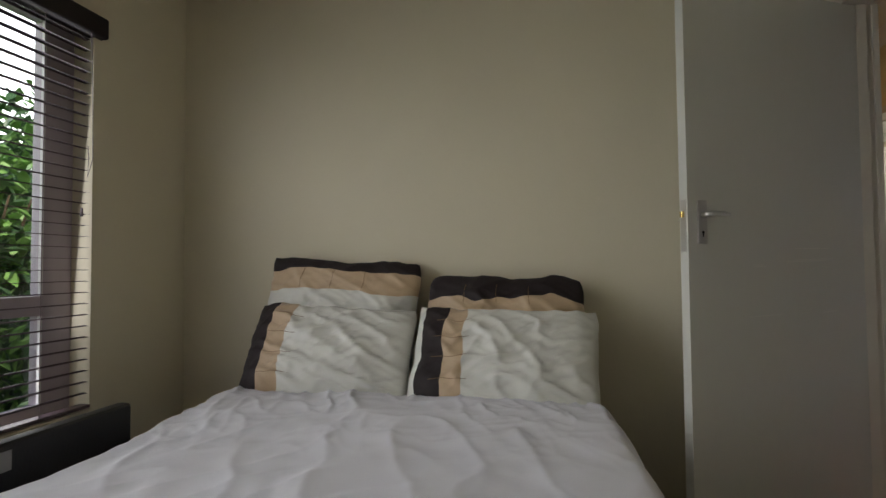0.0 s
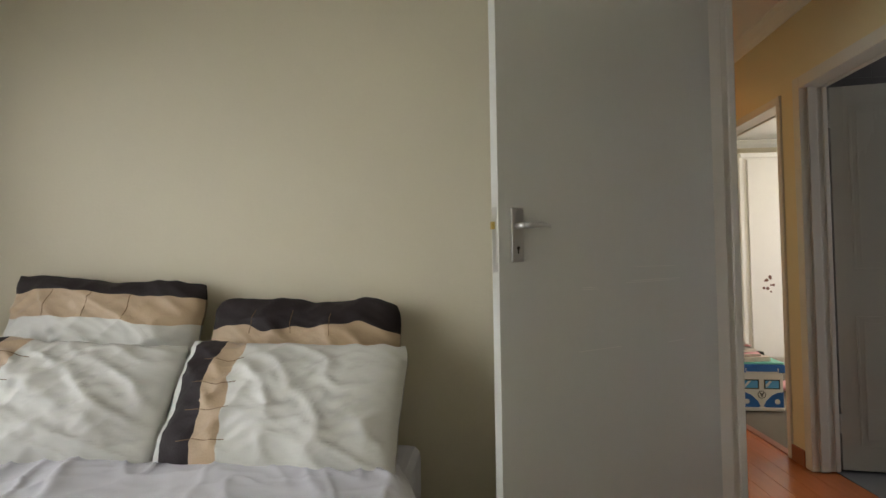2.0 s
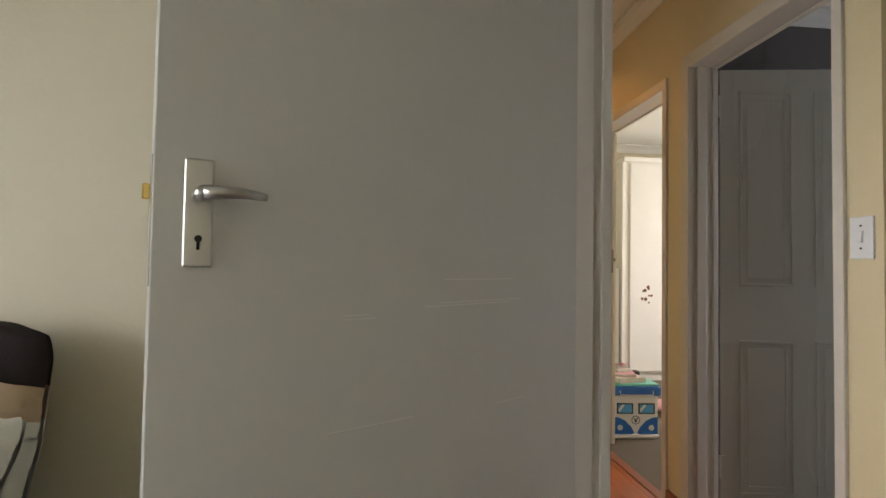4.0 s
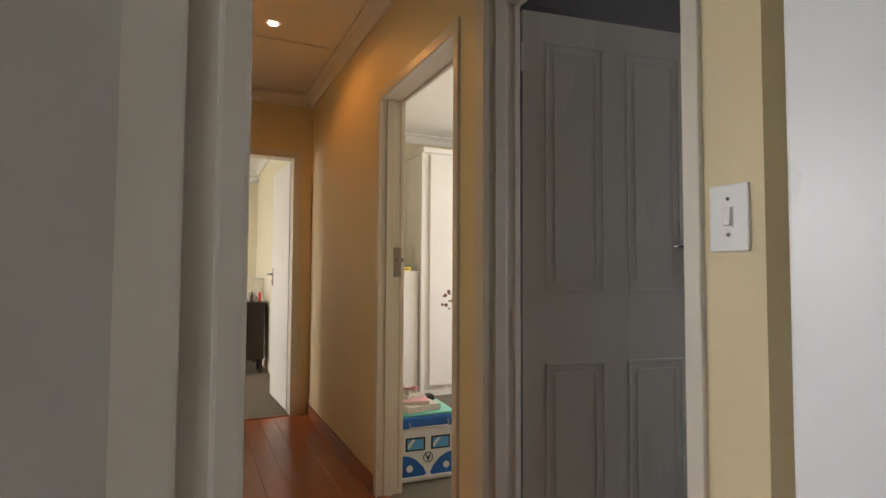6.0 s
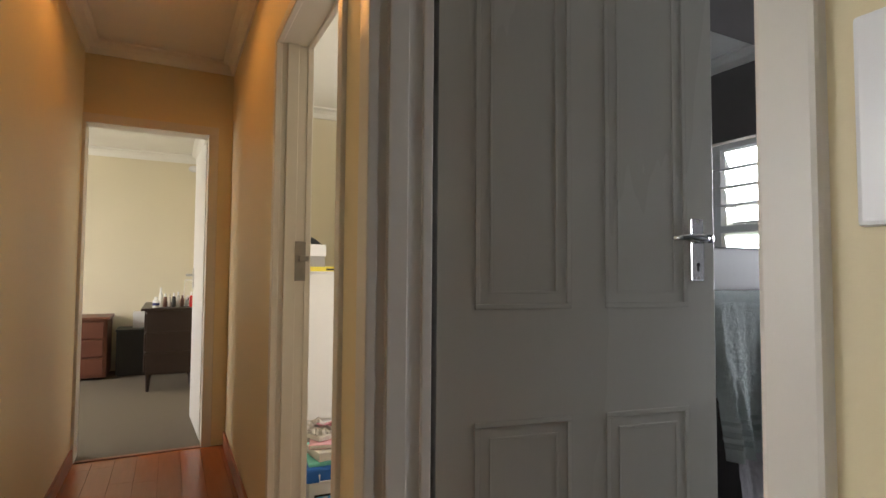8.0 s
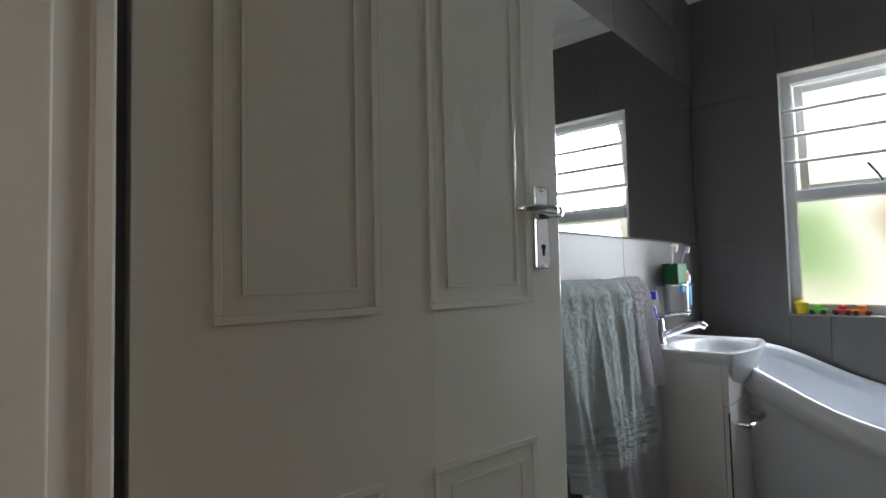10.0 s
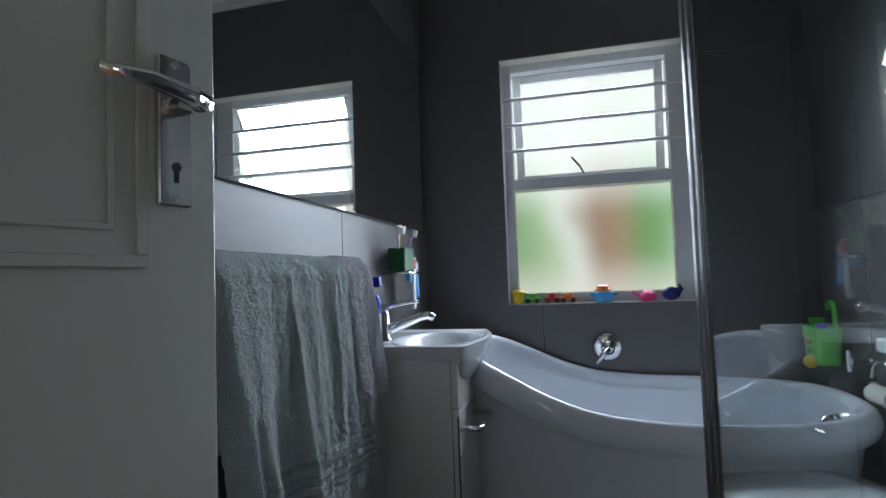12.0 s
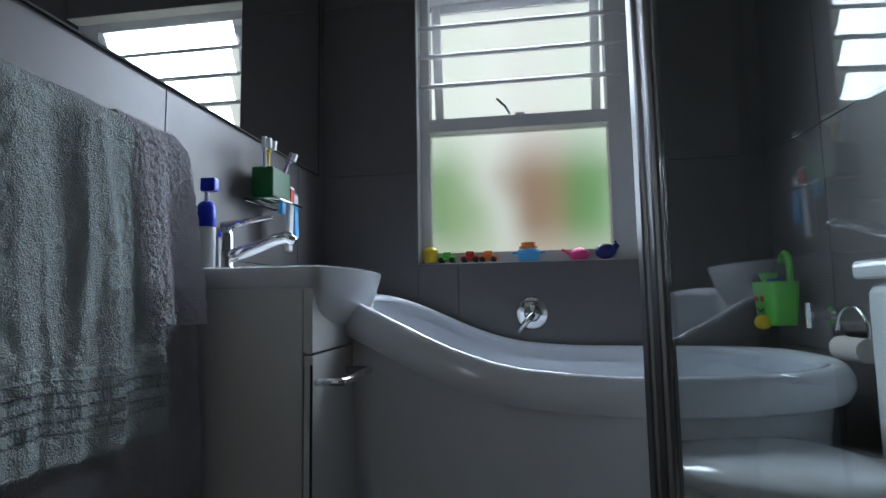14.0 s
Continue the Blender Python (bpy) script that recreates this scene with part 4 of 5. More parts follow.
for dx, mm, ln, lab in ((0.045, PLASTIC, 0.17, "red and white toothpaste tube hanging in the rack"), (0.07, SKYBLUE, 0.12, "pale blue toothpaste tube hanging in the rack"), (0.0, SKYBLUE, 0.05, "small blue brush cap hanging in the rack")):
    tp = thing("toothpaste", Matrix.Translation((1.985 + dx, BATH_N - 0.07, 1.06)) @ pose(0, 0, 0, 0, -6 if dx > 0.05 else 3, 0), lab, "toothpaste")
    part("tube", box(-0.012, -0.007, -ln * 0.75, 0.012, 0.007, ln * 0.25, 0.005), mm, tp)
    part("stripe", box(-0.0125, -0.0075, ln * 0.0, 0.0125, 0.0075, ln * 0.22, 0.004), RED if dx < 0.06 else PLASTIC, tp)

# ---- towel rail and towels ----
rail = thing("towel_rail", Matrix.Translation((1.25, BATH_N - 0.009, 1.06)), "chrome towel rail on the tiled wall", "towel rail")
part("bar", tube([(-0.33, -0.065, 0), (0.33, -0.065, 0)], 0.009, 14), CHROME, rail, smooth=True)
for x in (-0.31, 0.31):
    part("bracket", cyl(0.014, 0.012, 0.07, pose(x, -0.035, 0, 90)), CHROME, rail)
    part("rosette", cyl(0.022, 0.02, 0.008, pose(x, -0.004, 0, 90)), CHROME, rail)


def towel(name, x0, x1, zb, material, seed, label, yoff, back=0.30, top=1.072, band=None, flare=0.0):
    root = thing(name, Matrix.Translation((0, BATH_N - 0.074, 0)), label, "towel")

    def terry(x, z):
        # looped pile: small tufts in uneven clumps
        q = Vector((x * 170, seed, z * 130))
        return 0.0022 * noise.noise(q) + 0.0016 * noise.noise(q * 0.45)

    def f(u, v):
        # v: up the back, over the bar, down the front
        x = x0 + (x1 - x0) * u
        lb, lf = back, top - zb
        s = v * (lb + lf)
        fold = (abs(noise.noise(Vector((x * 9 + seed, 0.4 + v * 0.5, seed)))) * 2 - 0.5) * 0.038 + noise.noise(Vector((x * 27 + seed, 0.2, seed))) * 0.013
        if s < lb:
            z, y = top - (lb - s), 0.016 + yoff * 0.2
            k = 1 - s / lb
            y += 0.02 * fold
        else:
            d = s - lb
            z, y = top - d, -0.016 - yoff
            k = d / lf
            y += -0.012 + fold * (0.5 + 0.9 * k) - 0.035 * k
        a = abs(s - lb)
        if a < 0.03:
            h = math.sqrt(max(0, 1 - (a / 0.03) ** 2))
            z += 0.012 * h
            y *= 0.3 + 0.7 * (a / 0.03)
        w = 1 + flare * k - 0.16 * (k if not flare else 0) * (0.5 + 0.5 * noise.noise(Vector((seed, k * 2, 0))))
        xm = (x0 + x1) / 2
        return (xm + (x - xm) * w + 0.012 * noise.noise(Vector((seed, z * 6, x * 3))), y - terry(x, z), z + 0.012 * noise.noise(Vector((x * 8, seed, 0))) * k)
    tot = back + top - zb
    cuts = [0, 1.0]
    if band:
        cuts = [0] + [(back + top - b) / tot for pair in band for b in pair] + [1.0]
    for i, (a, b) in enumerate(zip(cuts, cuts[1:])):
        bm = sheet(lambda u, v, a=a, b=b: f(u, a + (b - a) * v), int(60 + 260 * (x1 - x0)), max(4, int(260 * (b - a))))
        bmesh.ops.solidify(bm, geom=bm.faces[:], thickness=0.008)
        part("cloth" if i % 2 == 0 else "woven_band", bm, material if i % 2 == 0 else TOWELBAND, root, smooth=True)
    return root


towel("towel", 0.965, 1.45, 0.63, TOWEL, 3.3, "pale green terry bath towel hung over the rail", 0.012, band=[(0.735, 0.722), (0.708, 0.692), (0.678, 0.664)])
towel("towel", 1.40, 1.535, 0.77, TOWEL2, 11.2, "narrow lilac hand towel folded over the rail", 0.004, back=0.12, top=1.076)
towel("towel", 1.05, 1.55, 0.33, TOWEL2, 7.7, "grey mauve towel hanging beneath the green one", -0.008, back=0.2, flare=0.06)
pb = thing("shampoo_bottle", Matrix.Translation((0.93, BATH_N - 0.035, 1.06)) @ Matrix.Diagonal((0.8, 0.8, 0.75, 1)), "pink bottle behind the towel", "bottle")
part("bottle", lathe([(0.02, 0), (0.022, 0.01), (0.022, 0.08), (0.012, 0.10)]), RED, pb, smooth=True)
part("cap", cyl(0.012, 0.012, 0.03, pose(0, 0, 0.115)), RED, pb)

# ---- bath ----
bath = thing("bath", Matrix.Translation((2.08, -0.46, 0)), "white freestanding slipper bath with one raised end", "bath")
BLEN, BWID = 0.605, 0.343


def rim_h(s):
    # s: -1 at the low end to 1 at the raised end
    k = min(1, max(0, (s + 0.12) / 1.0))
    return 0.648 + 0.165 * k * k * (3 - 2 * k) + 0.02 * max(0, -s - 0.3) ** 2


def oval(t, k):
    c, s = math.cos(t), math.sin(t)
    e = 0.72
    return (BWID * k * math.copysign(abs(c) ** e, c), BLEN * (k if k > 0.9 else 1 - (1 - k) * 0.55) * math.copysign(abs(s) ** e, s))


def bath_outer(u, v):
    t = u * math.tau
    k = 0.60 + 0.26 * (v ** 0.6)
    x, y = oval(t, k)
    top = rim_h(math.sin(t)) - 0.035
    return (x, y, 0.03 + (top - 0.03) * v)


def bath_inner(u, v):
    t = u * math.tau
    k = 0.52 + 0.392 * (v ** 0.45) if v > 0 else 0.02
    x, y = oval(t, k) if v > 0 else (0, 0)
    top = rim_h(math.sin(t))
    return (x, y, 0.17 + (top - 0.17) * v ** 1.3)


def bath_rim(u, v):
    # rolled lip: from the inner edge over the top and down the outside
    t = u * math.tau
    a = math.pi * (0.05 + 1.25 * v)
    k = 0.952 - 0.05 * math.cos(a)
    x, y = oval(t, k)
    return (x, y, rim_h(math.sin(t)) - 0.014 + 0.024 * math.sin(a) - 0.05 * max(0, v - 0.45))


part("outer_shell", sheet(bath_outer, 96, 14), ACRYLIC, bath, smooth=True)
part("inner_shell", sheet(bath_inner, 96, 16), ACRYLIC, bath, smooth=True)
part("rim", sheet(bath_rim, 96, 10), ACRYLIC, bath, "rolled glossy rim", smooth=True)
part("base", box(-0.2, -0.45, -0.004, 0.2, 0.45, 0.06, 0.01), ACRYLIC, bath)
part("overflow", cyl(0.028, 0.026, 0.012, pose(0.0, -0.548, 0.59, 70, 0, 0)), CHROME, bath, "chrome bath overflow")
part("overflow_spout", tube([(0.0, -0.545, 0.60), (0.0, -0.515, 0.597), (0.0, -0.50, 0.56)], 0.014, 10), CHROME, bath, smooth=True)

tapw = thing("bath_mixer", Matrix.Translation((BATH_E - 0.009, -0.41, 0.755)) @ pose(0, 0, 0, 0, -90, 0), "round chrome wall mixer above the bath", "tap")
part("plate", lathe([(0.052, 0), (0.05, 0.01), (0.044, 0.014), (0.004, 0.015)], 32), CHROME, tapw, smooth=True)
part("body", cyl(0.027, 0.024, 0.04, pose(0, 0, 0.03)), CHROME, tapw, smooth=True)
part("lever", tube([(0, 0, 0.05), (-0.025, 0.02, 0.06), (-0.055, 0.045, 0.06)], [0.012, 0.009, 0.006], 10), CHROME, tapw, smooth=True)

# toys on the ledge
LZ, LX = BWIN[2] + 0.003, BATH_E + 0.022


def toy_cup(y, m, label, r=0.024, h=0.05):
    t = thing("toy_cup", Matrix.Translation((LX, y, LZ)), label, "toy cup", group="bath toys on the ledge")
    part("cup", lathe([(r * 0.8, 0), (r * 0.85, 0.004), (r, h * 0.8), (r * 1.1, h * 0.82), (r * 1.1, h * 0.88), (r * 0.7, h), (r * 0.3, h * 1.12), (0.002, h * 1.14)], 16), m, t, smooth=True)
    return t


def toy_car(y, m, label):
    t = thing("toy_car", Matrix.Translation((LX, y, LZ)), label, "toy car", group="bath toys on the ledge")
    part("body", box(-0.014, -0.03, 0.008, 0.014, 0.03, 0.022, 0.005), m, t)
    part("cabin", box(-0.011, -0.014, 0.022, 0.011, 0.012, 0.038, 0.005), m, t)
    for yy in (-0.018, 0.018):
        for xx in (-0.015, 0.015):
            part("wheel", cyl(0.009, 0.009, 0.007, pose(xx, yy, 0.009, 0, 90, 0), 12), INK, t)
    return t


toy_cup(-0.085, YELLOW, "yellow plastic toy teapot on the window ledge")
toy_car(-0.14, GREEN, "green toy car on the window ledge")
toy_car(-0.215, RED, "red toy car on the window ledge")
toy_car(-0.275, ORANGE, "orange toy car on the window ledge")
pot = thing("toy_pot", Matrix.Translation((LX, -0.405, LZ)), "blue toy cooking pot with orange lid", "toy pot", group="bath toys on the ledge")
part("pot", lathe([(0.028, 0), (0.034, 0.006), (0.036, 0.036), (0.034, 0.038)], 18), SKYBLUE, pot, smooth=True)
part("lid", lathe([(0.03, 0.038), (0.03, 0.048), (0.024, 0.05), (0.024, 0.06), (0.004, 0.062)], 18), ORANGE, pot)
for s in (-1, 1):
    part("grip", box(-0.008, s * 0.034, 0.024, 0.008, s * 0.052, 0.032, 0.003), SKYBLUE, pot)
fish = thing("toy_pan", Matrix.Translation((LX, -0.565, LZ)), "pink toy pan on the window ledge", "toy pan", group="bath toys on the ledge")
part("pan", lathe([(0.022, 0), (0.032, 0.01), (0.030, 0.025), (0.012, 0.038), (0.002, 0.04)], 16), PINK, fish, smooth=True)
part("grip", tube([(0, 0.025, 0.02), (0, 0.045, 0.028), (0, 0.055, 0.035)], 0.005, 8), PINK, fish)
wh = thing("toy_whale", Matrix.Translation((LX, -0.645, LZ)), "navy blue toy whale on the window ledge", "toy whale", group="bath toys on the ledge")
bm = ball(0.026, pose(0, 0, 0.025) @ Matrix.Diagonal((0.9, 1.25, 0.95, 1)))
tube([(0, -0.02, 0.03), (0, -0.036, 0.045), (0, -0.03, 0.058)], [0.014, 0.009, 0.006], 10, bm)
part("body", bm, NAVY, wh, smooth=True)

# ---- shower screen ----
scr = thing("shower_screen", Matrix.Translation((1.10, -0.471, 0)) @ pose(0, 0, 0, 0, 0, 182.8), "clear glass shower screen with a dark metal post", "shower screen")
part("glass", box(0.02, -0.003, 0.03, 0.66, 0.003, 2.0), SCREENGLASS, scr).visible_shadow = False
part("post", box(-0.02, -0.009, -0.004, 0.0, 0.009, 2.05, 0.004), GUN, scr)
part("profile", box(0.0, -0.007, -0.004, 0.018, 0.007, 2.05, 0.003), GUN, scr)
part("seal", tube([(-0.022, -0.004, 0), (-0.022, -0.004, 2.04)], 0.003, 8), ALU, scr)
part("bottom_rail", box(0.02, -0.012, -0.004, 0.66, 0.012, 0.03, 0.003), GUN, scr)

# ---- toilet ----
wc = thing("toilet", Matrix.Translation((1.70, BATH_S, 0)), "white close coupled toilet with closed lid", "toilet")


def plan(t, k=1.0):
    c, s = math.cos(t), math.sin(t)
    return (0.165 * k * c, 0.33 + (0.20 if s > 0 else 0.16) * k * s)


part("pedestal", sheet(lambda u, v: (lambda p: (p[0], p[1] - 0.05 * (1 - v), -0.004 + 0.485 * v))(plan(u * math.tau, 0.55 + 0.40 * v ** 2)), 40, 10), CERAMIC, wc, smooth=True)


def slab(z0, z1, k, dome=0.0):
    bm = bmesh.new()
    prof = [(0.0, z0), (k * 0.97, z0), (k, z0 + (z1 - z0) * 0.3), (k, z0 + (z1 - z0) * 0.7), (k * 0.975, z1), (k * 0.6, z1 + dome), (0.0, z1 + dome * 1.2)]
    return sheet(lambda u, v: (lambda a: (*(plan(u * math.tau, a[0]) if a[0] > 0 else (0, 0.33)), a[1]))(prof[round(v * 6)]), 44, 6, bm)


part("seat", slab(0.483, 0.507, 1.0), CERAMIC, wc, smooth=True)
part("lid", slab(0.511, 0.537, 1.02, 0.008), CERAMIC, wc, "glossy closed lid", smooth=True)
cis = part("cistern", box(-0.24, 0.012, 0.45, 0.08, 0.15, 0.82, 0.03, 4), CERAMIC, wc, smooth=False)
part("cistern_lid", box(-0.25, 0.01, 0.825, 0.09, 0.16, 0.86, 0.012, 3), CERAMIC, wc)
part("button", cyl(0.02, 0.02, 0.008, pose(-0.08, 0.085, 0.864)), CHROME, wc)

# paper holder, valve, toy basket on the south wall
ph = thing("toilet_roll_holder", Matrix.Translation((1.98, BATH_S + 0.009, 0.70)), "chrome ring holder with a paper roll", "toilet roll holder")
part("ring", tube([(0.055 * math.cos(a), 0.05, 0.055 * math.sin(a) + 0.02) for a in [k * math.tau / 20 for k in range(13)]], 0.005, 8), CHROME, ph, smooth=True)
part("mount", cyl(0.022, 0.018, 0.05, pose(0.055, 0.025, 0.02, 90)), CHROME, ph)
part("roll", cyl(0.025, 0.025, 0.095, pose(-0.01, 0.055, -0.015, 0, 90, 0), 28), PAPER, ph, "white paper roll")
vv = thing("wall_valve", Matrix.Translation((2.14, BATH_S + 0.009, 0.75)), "small chrome stop valve on the tiled wall", "valve")
part("body", cyl(0.012, 0.012, 0.05, pose(0, 0.025, 0, 90)), CHROME, vv)
part("knob", tube([(0, 0.055, -0.03), (0, 0.055, 0.03)], 0.008, 10), CHROME, vv)
part("flange", cyl(0.022, 0.022, 0.006, pose(0, 0.003, 0, 90)), CHROME, vv)
gb = thing("toy_basket", Matrix.Translation((2.29, BATH_S + 0.07, 0.72)), "lime green hooked toy basket with a smiling face", "toy basket")
part("basket", sheet(lambda u, v: ((0.052 + 0.014 * v) * math.copysign(abs(math.cos(u * math.tau)) ** 0.4, math.cos(u * math.tau)) if v > 0 else 0, (0.032 + 0.008 * v) * math.copysign(abs(math.sin(u * math.tau)) ** 0.4, math.sin(u * math.tau)) if v > 0 else 0, 0.115 * max(0, v - 0.1) / 0.9), 32, 10), GREEN, gb, smooth=True)
part("hook", tube([(-0.02, -0.03, 0.10), (-0.02, -0.03, 0.17)] + [(-0.02 + 0.022 - 0.022 * math.cos(a), -0.03, 0.17 + 0.022 * math.sin(a)) for a in (0.4, 0.9, 1.5, 2.1, 2.7, 3.3)], 0.008, 10), GREEN, gb, smooth=True)
for x, mm in ((-0.015, RED), (0.022, RED)):
    part("eye", cyl(0.008, 0.008, 0.003, pose(x, 0.041, 0.07, 90), 12), mm, gb)
part("mouth", tube([(-0.02, 0.040, 0.045), (0.0, 0.040, 0.036), (0.022, 0.040, 0.045)], 0.002, 6), INK, gb)
part("toy_scoop", lathe([(0.008, 0.10), (0.02, 0.125), (0.024, 0.14), (0.022, 0.14)], 14), GREEN, gb, matrix=pose(0.035, 0, 0))
part("toy_block", box(-0.015, -0.015, 0.09, 0.015, 0.015, 0.125, 0.004), BLUE, gb)
part("toy_duck", ball(0.02, pose(-0.02, 0.045, 0.008)), YELLOW, gb, smooth=True)
mat_b = thing("bath_mat", Matrix.Translation((1.93, -0.03, -0.004)), "crumpled black cloth heaped beside the bath", "cloth")
part("cloth", sheet(lambda u, v: (0.02 + (u - 0.5) * 0.28, (v - 0.5) * 0.22 - 0.08, 0.01 + 0.34 * math.sin(math.pi * u) * math.sin(math.pi * v) * (0.7 + 0.5 * noise.noise(Vector((u * 6, v * 6, 2))))), 24, 24), BLACK, mat_b, smooth=True)

# ---- playroom ----
KN, KE = 3.70, 3.3
# the east opening is invented, out of view, to go with the fill lamp
wall_x("wall_kid_east", KE, KE + 0.12, 0.38, KN, CE, [(1.0, 2.8, 0.9, 2.2)], CREAM, "cream painted playroom wall with an added opening out of view")
wall_y("wall_kid_south", 0.381, 0.40, HT, KE, CE, [], CREAM, "cream painted playroom wall")
wall_x("wall_kid_west_far", 0.061, HT, 3.0, KN + 0.1, CE, [], CREAM, "cream painted playroom wall")
wall_y("wall_kid_north_outer", KN, KN + 0.1, HT, KE + 0.12, CE, [], CREAM, "outer playroom wall")
wall_x("wall_kid_west", HT, HT + 0.012, 0.40, KN - 0.013, CE, [KO], CREAM, "cream painted playroom wall with the doorway")
wall_y("wall_kid_north", KN - 0.012, KN - 0.001, HT, KE, CE, [], CREAM, "cream painted playroom wall")
structure("floor_kid", box(0.05, 0.38, -0.1, KE, KN, 0.0), CARPET, "grey brown carpet of the playroom", "floor")
structure("ceiling_kid", box(HT, 0.38, CE, KE + 0.12, KN + 0.12, CE + 0.1), CEIL, "white playroom ceiling", "ceiling")
cornice("trim_cornice_kid", [(HT, KN - 0.013, KE, KN - 0.013, 0, -1, CE - 0.001)], size=0.08)

kc = thing("wardrobe", Matrix.Translation((1.05, KN - 0.013, 0)), "white built-in wardrobe with brown stickers on its door", "wardrobe")
part("carcass", box(0.0, -0.55, 0.08, 2.2, 0, 2.22), WHITE, kc)
part("plinth", box(0.0, -0.53, 0, 2.2, 0, 0.08), WHITE, kc)
part("cornice_trim", box(-0.02, -0.57, 2.22, 2.2, 0, 2.27, 0.006), WHITE, kc)
part("side_batten", box(-0.03, -0.555, 0, 0.0, -0.50, 2.22, 0.006), WHITE, kc)
for k in range(4):
    d = part("door", box(0.05 + k * 0.48, -0.57, 0.10, 0.05 + k * 0.48 + 0.465, -0.552, 2.19, 0.003), WHITE, kc, matrix=Matrix.Identity(4))
    part("knob", ball(0.014, pose(0.05 + k * 0.48 + (0.42 if k % 2 == 0 else 0.05), -0.585, 1.05)), STEEL, d, "round metal knob")
    if k == 0:
        for i in range(9):
            a = i * 0.9
            sx, sz = 0.22 + 0.055 * math.cos(a) * (0.5 + 0.5 * ((i * 7) % 5) / 4), 0.86 + 0.09 * math.sin(a) * (0.4 + ((i * 3) % 5) / 5)
            part("sticker", cyl(0.011 + 0.004 * (i % 3), 0.011, 0.002, pose(sx, -0.5715, sz, 90), 7), BROWN, d, "small brown sticker")

kb = thing("toy_chest", Matrix.Translation((0.325, 1.50, 0)) @ pose(0, 0, 0, 0, 0, -4), "white and blue camper van toy chest with a blue lid", "toy box")
part("body", box(-0.15, -0.14, 0.0, 0.15, 0.14, 0.285, 0.01, 2), PLASTIC, kb)
part("lid", box(-0.165, -0.155, 0.285, 0.165, 0.155, 0.345, 0.012, 2), TOYBLUE, kb, "bright blue lid")
part("tray", box(-0.15, -0.14, 0.345, 0.16, 0.15, 0.36, 0.006), TEAL, kb, "teal tray")
F = -0.141


def flat(points, y0, y1):
    bm = bmesh.new()
    a = [bm.verts.new((x, y0, z)) for x, z in points]
    b = [bm.verts.new((x, y1, z)) for x, z in points]
    bm.faces.new(a)
    bm.faces.new(b)
    for i in range(len(a)):
        k = (i + 1) % len(a)
        bm.faces.new((a[i], a[k], b[k], b[i]))
    return bm


for s in (-1, 1):
    part("blue_panel", flat([(s * 0.148, 0.03), (s * 0.148, 0.145), (s * 0.11, 0.14), (s * 0.07, 0.12), (s * 0.03, 0.08), (s * 0.01, 0.04), (s * 0.03, 0.03)], F - 0.002, F), TOYBLUE, kb, "curved blue panel")
    part("headlamp", cyl(0.018, 0.018, 0.004, pose(s * 0.105, F - 0.003, 0.075, 90), 20), PLASTIC, kb)
    part("window_frame", box(s * 0.072 - 0.055, F - 0.002, 0.165, s * 0.072 + 0.055, F, 0.235, 0.0009), INK, kb)
    part("window_pane", box(s * 0.072 - 0.046, F - 0.0035, 0.173, s * 0.072 + 0.046, F - 0.002, 0.227), SKYBLUE, kb)
    part("window_shine", flat([(s * 0.072 - 0.04, 0.175), (s * 0.072 + 0.0, 0.225), (s * 0.072 - 0.02, 0.225), (s * 0.072 - 0.045, 0.195)], F - 0.0045, F - 0.0035), PLASTIC, kb)
part("emblem", tube([(0.026 * math.cos(k * math.tau / 24), F - 0.002, 0.125 + 0.026 * math.sin(k * math.tau / 24)) for k in range(25)], 0.0022, 6), INK, kb)
part("emblem_bars", flat([(-0.016, 0.14), (0, 0.105), (0.016, 0.14), (0.008, 0.14), (0, 0.122), (-0.008, 0.14)], F - 0.003, F - 0.001), INK, kb)
part("bumper", box(-0.15, F - 0.012, 0.014, 0.15, F, 0.032, 0.003), PLASTIC, kb)
part("lid_handle", tube([(-0.11, F - 0.016, 0.32), (-0.11, F - 0.02, 0.292), (0.11, F - 0.02, 0.292), (0.11, F - 0.016, 0.32)], 0.004, 8), PLASTIC, kb)
for x, y, z, sx, sy, sz, rz, mm, lab in ((-0.03, -0.05, 0.362, 0.20, 0.14, 0.035, 8, PAPER, "printed paper booklet on the toy chest"), (-0.05, -0.02, 0.399, 0.16, 0.15, 0.018, -15, PINKPAPER, "pink patterned book on the toy chest"),
                                       (-0.06, 0.02, 0.419, 0.13, 0.12, 0.02, 20, PAPER, "folded printed paper on the toy chest")):
    bk = thing("book", Matrix.Translation((0.325 + x, 1.50 + y, z)) @ pose(0, 0, 0, 0, 0, rz), lab, "book", group="papers on the toy chest")
    part("cover", box(-sx / 2, -sy / 2, 0, sx / 2, sy / 2, sz, 0.003), mm, bk)
    part("pages", box(-sx / 2 + 0.004, -sy / 2 - 0.001, 0.003, sx / 2 + 0.001, sy / 2 - 0.004, sz - 0.003), PAPER, bk)
for x, y, z, rx, rz, lab in ((0.24, 1.53, 0.455, 14, 30, "crumpled printed wrapper on the toy chest"), (0.29, 1.58, 0.45, -10, -20, "creased pink and white paper on the toy chest")):
    wp = thing("paper_wrapper", Matrix.Translation((x, y, z)) @ pose(0, 0, 0, rx, 0, rz), lab, "paper", group="papers on the toy chest")
    bm = sheet(lambda u, v: ((u - 0.5) * 0.11, (v - 0.5) * 0.13, 0.018 * noise.noise(Vector((u * 4 + x * 9, v * 4, 1))) + 0.012 * abs(noise.noise(Vector((u * 9, v * 9, x))))), 12, 12)
    bmesh.ops.solidify(bm, geom=bm.faces[:], thickness=0.002)
    part("paper", bm, PINKPAPER if rx < 0 else PAPER, wp)
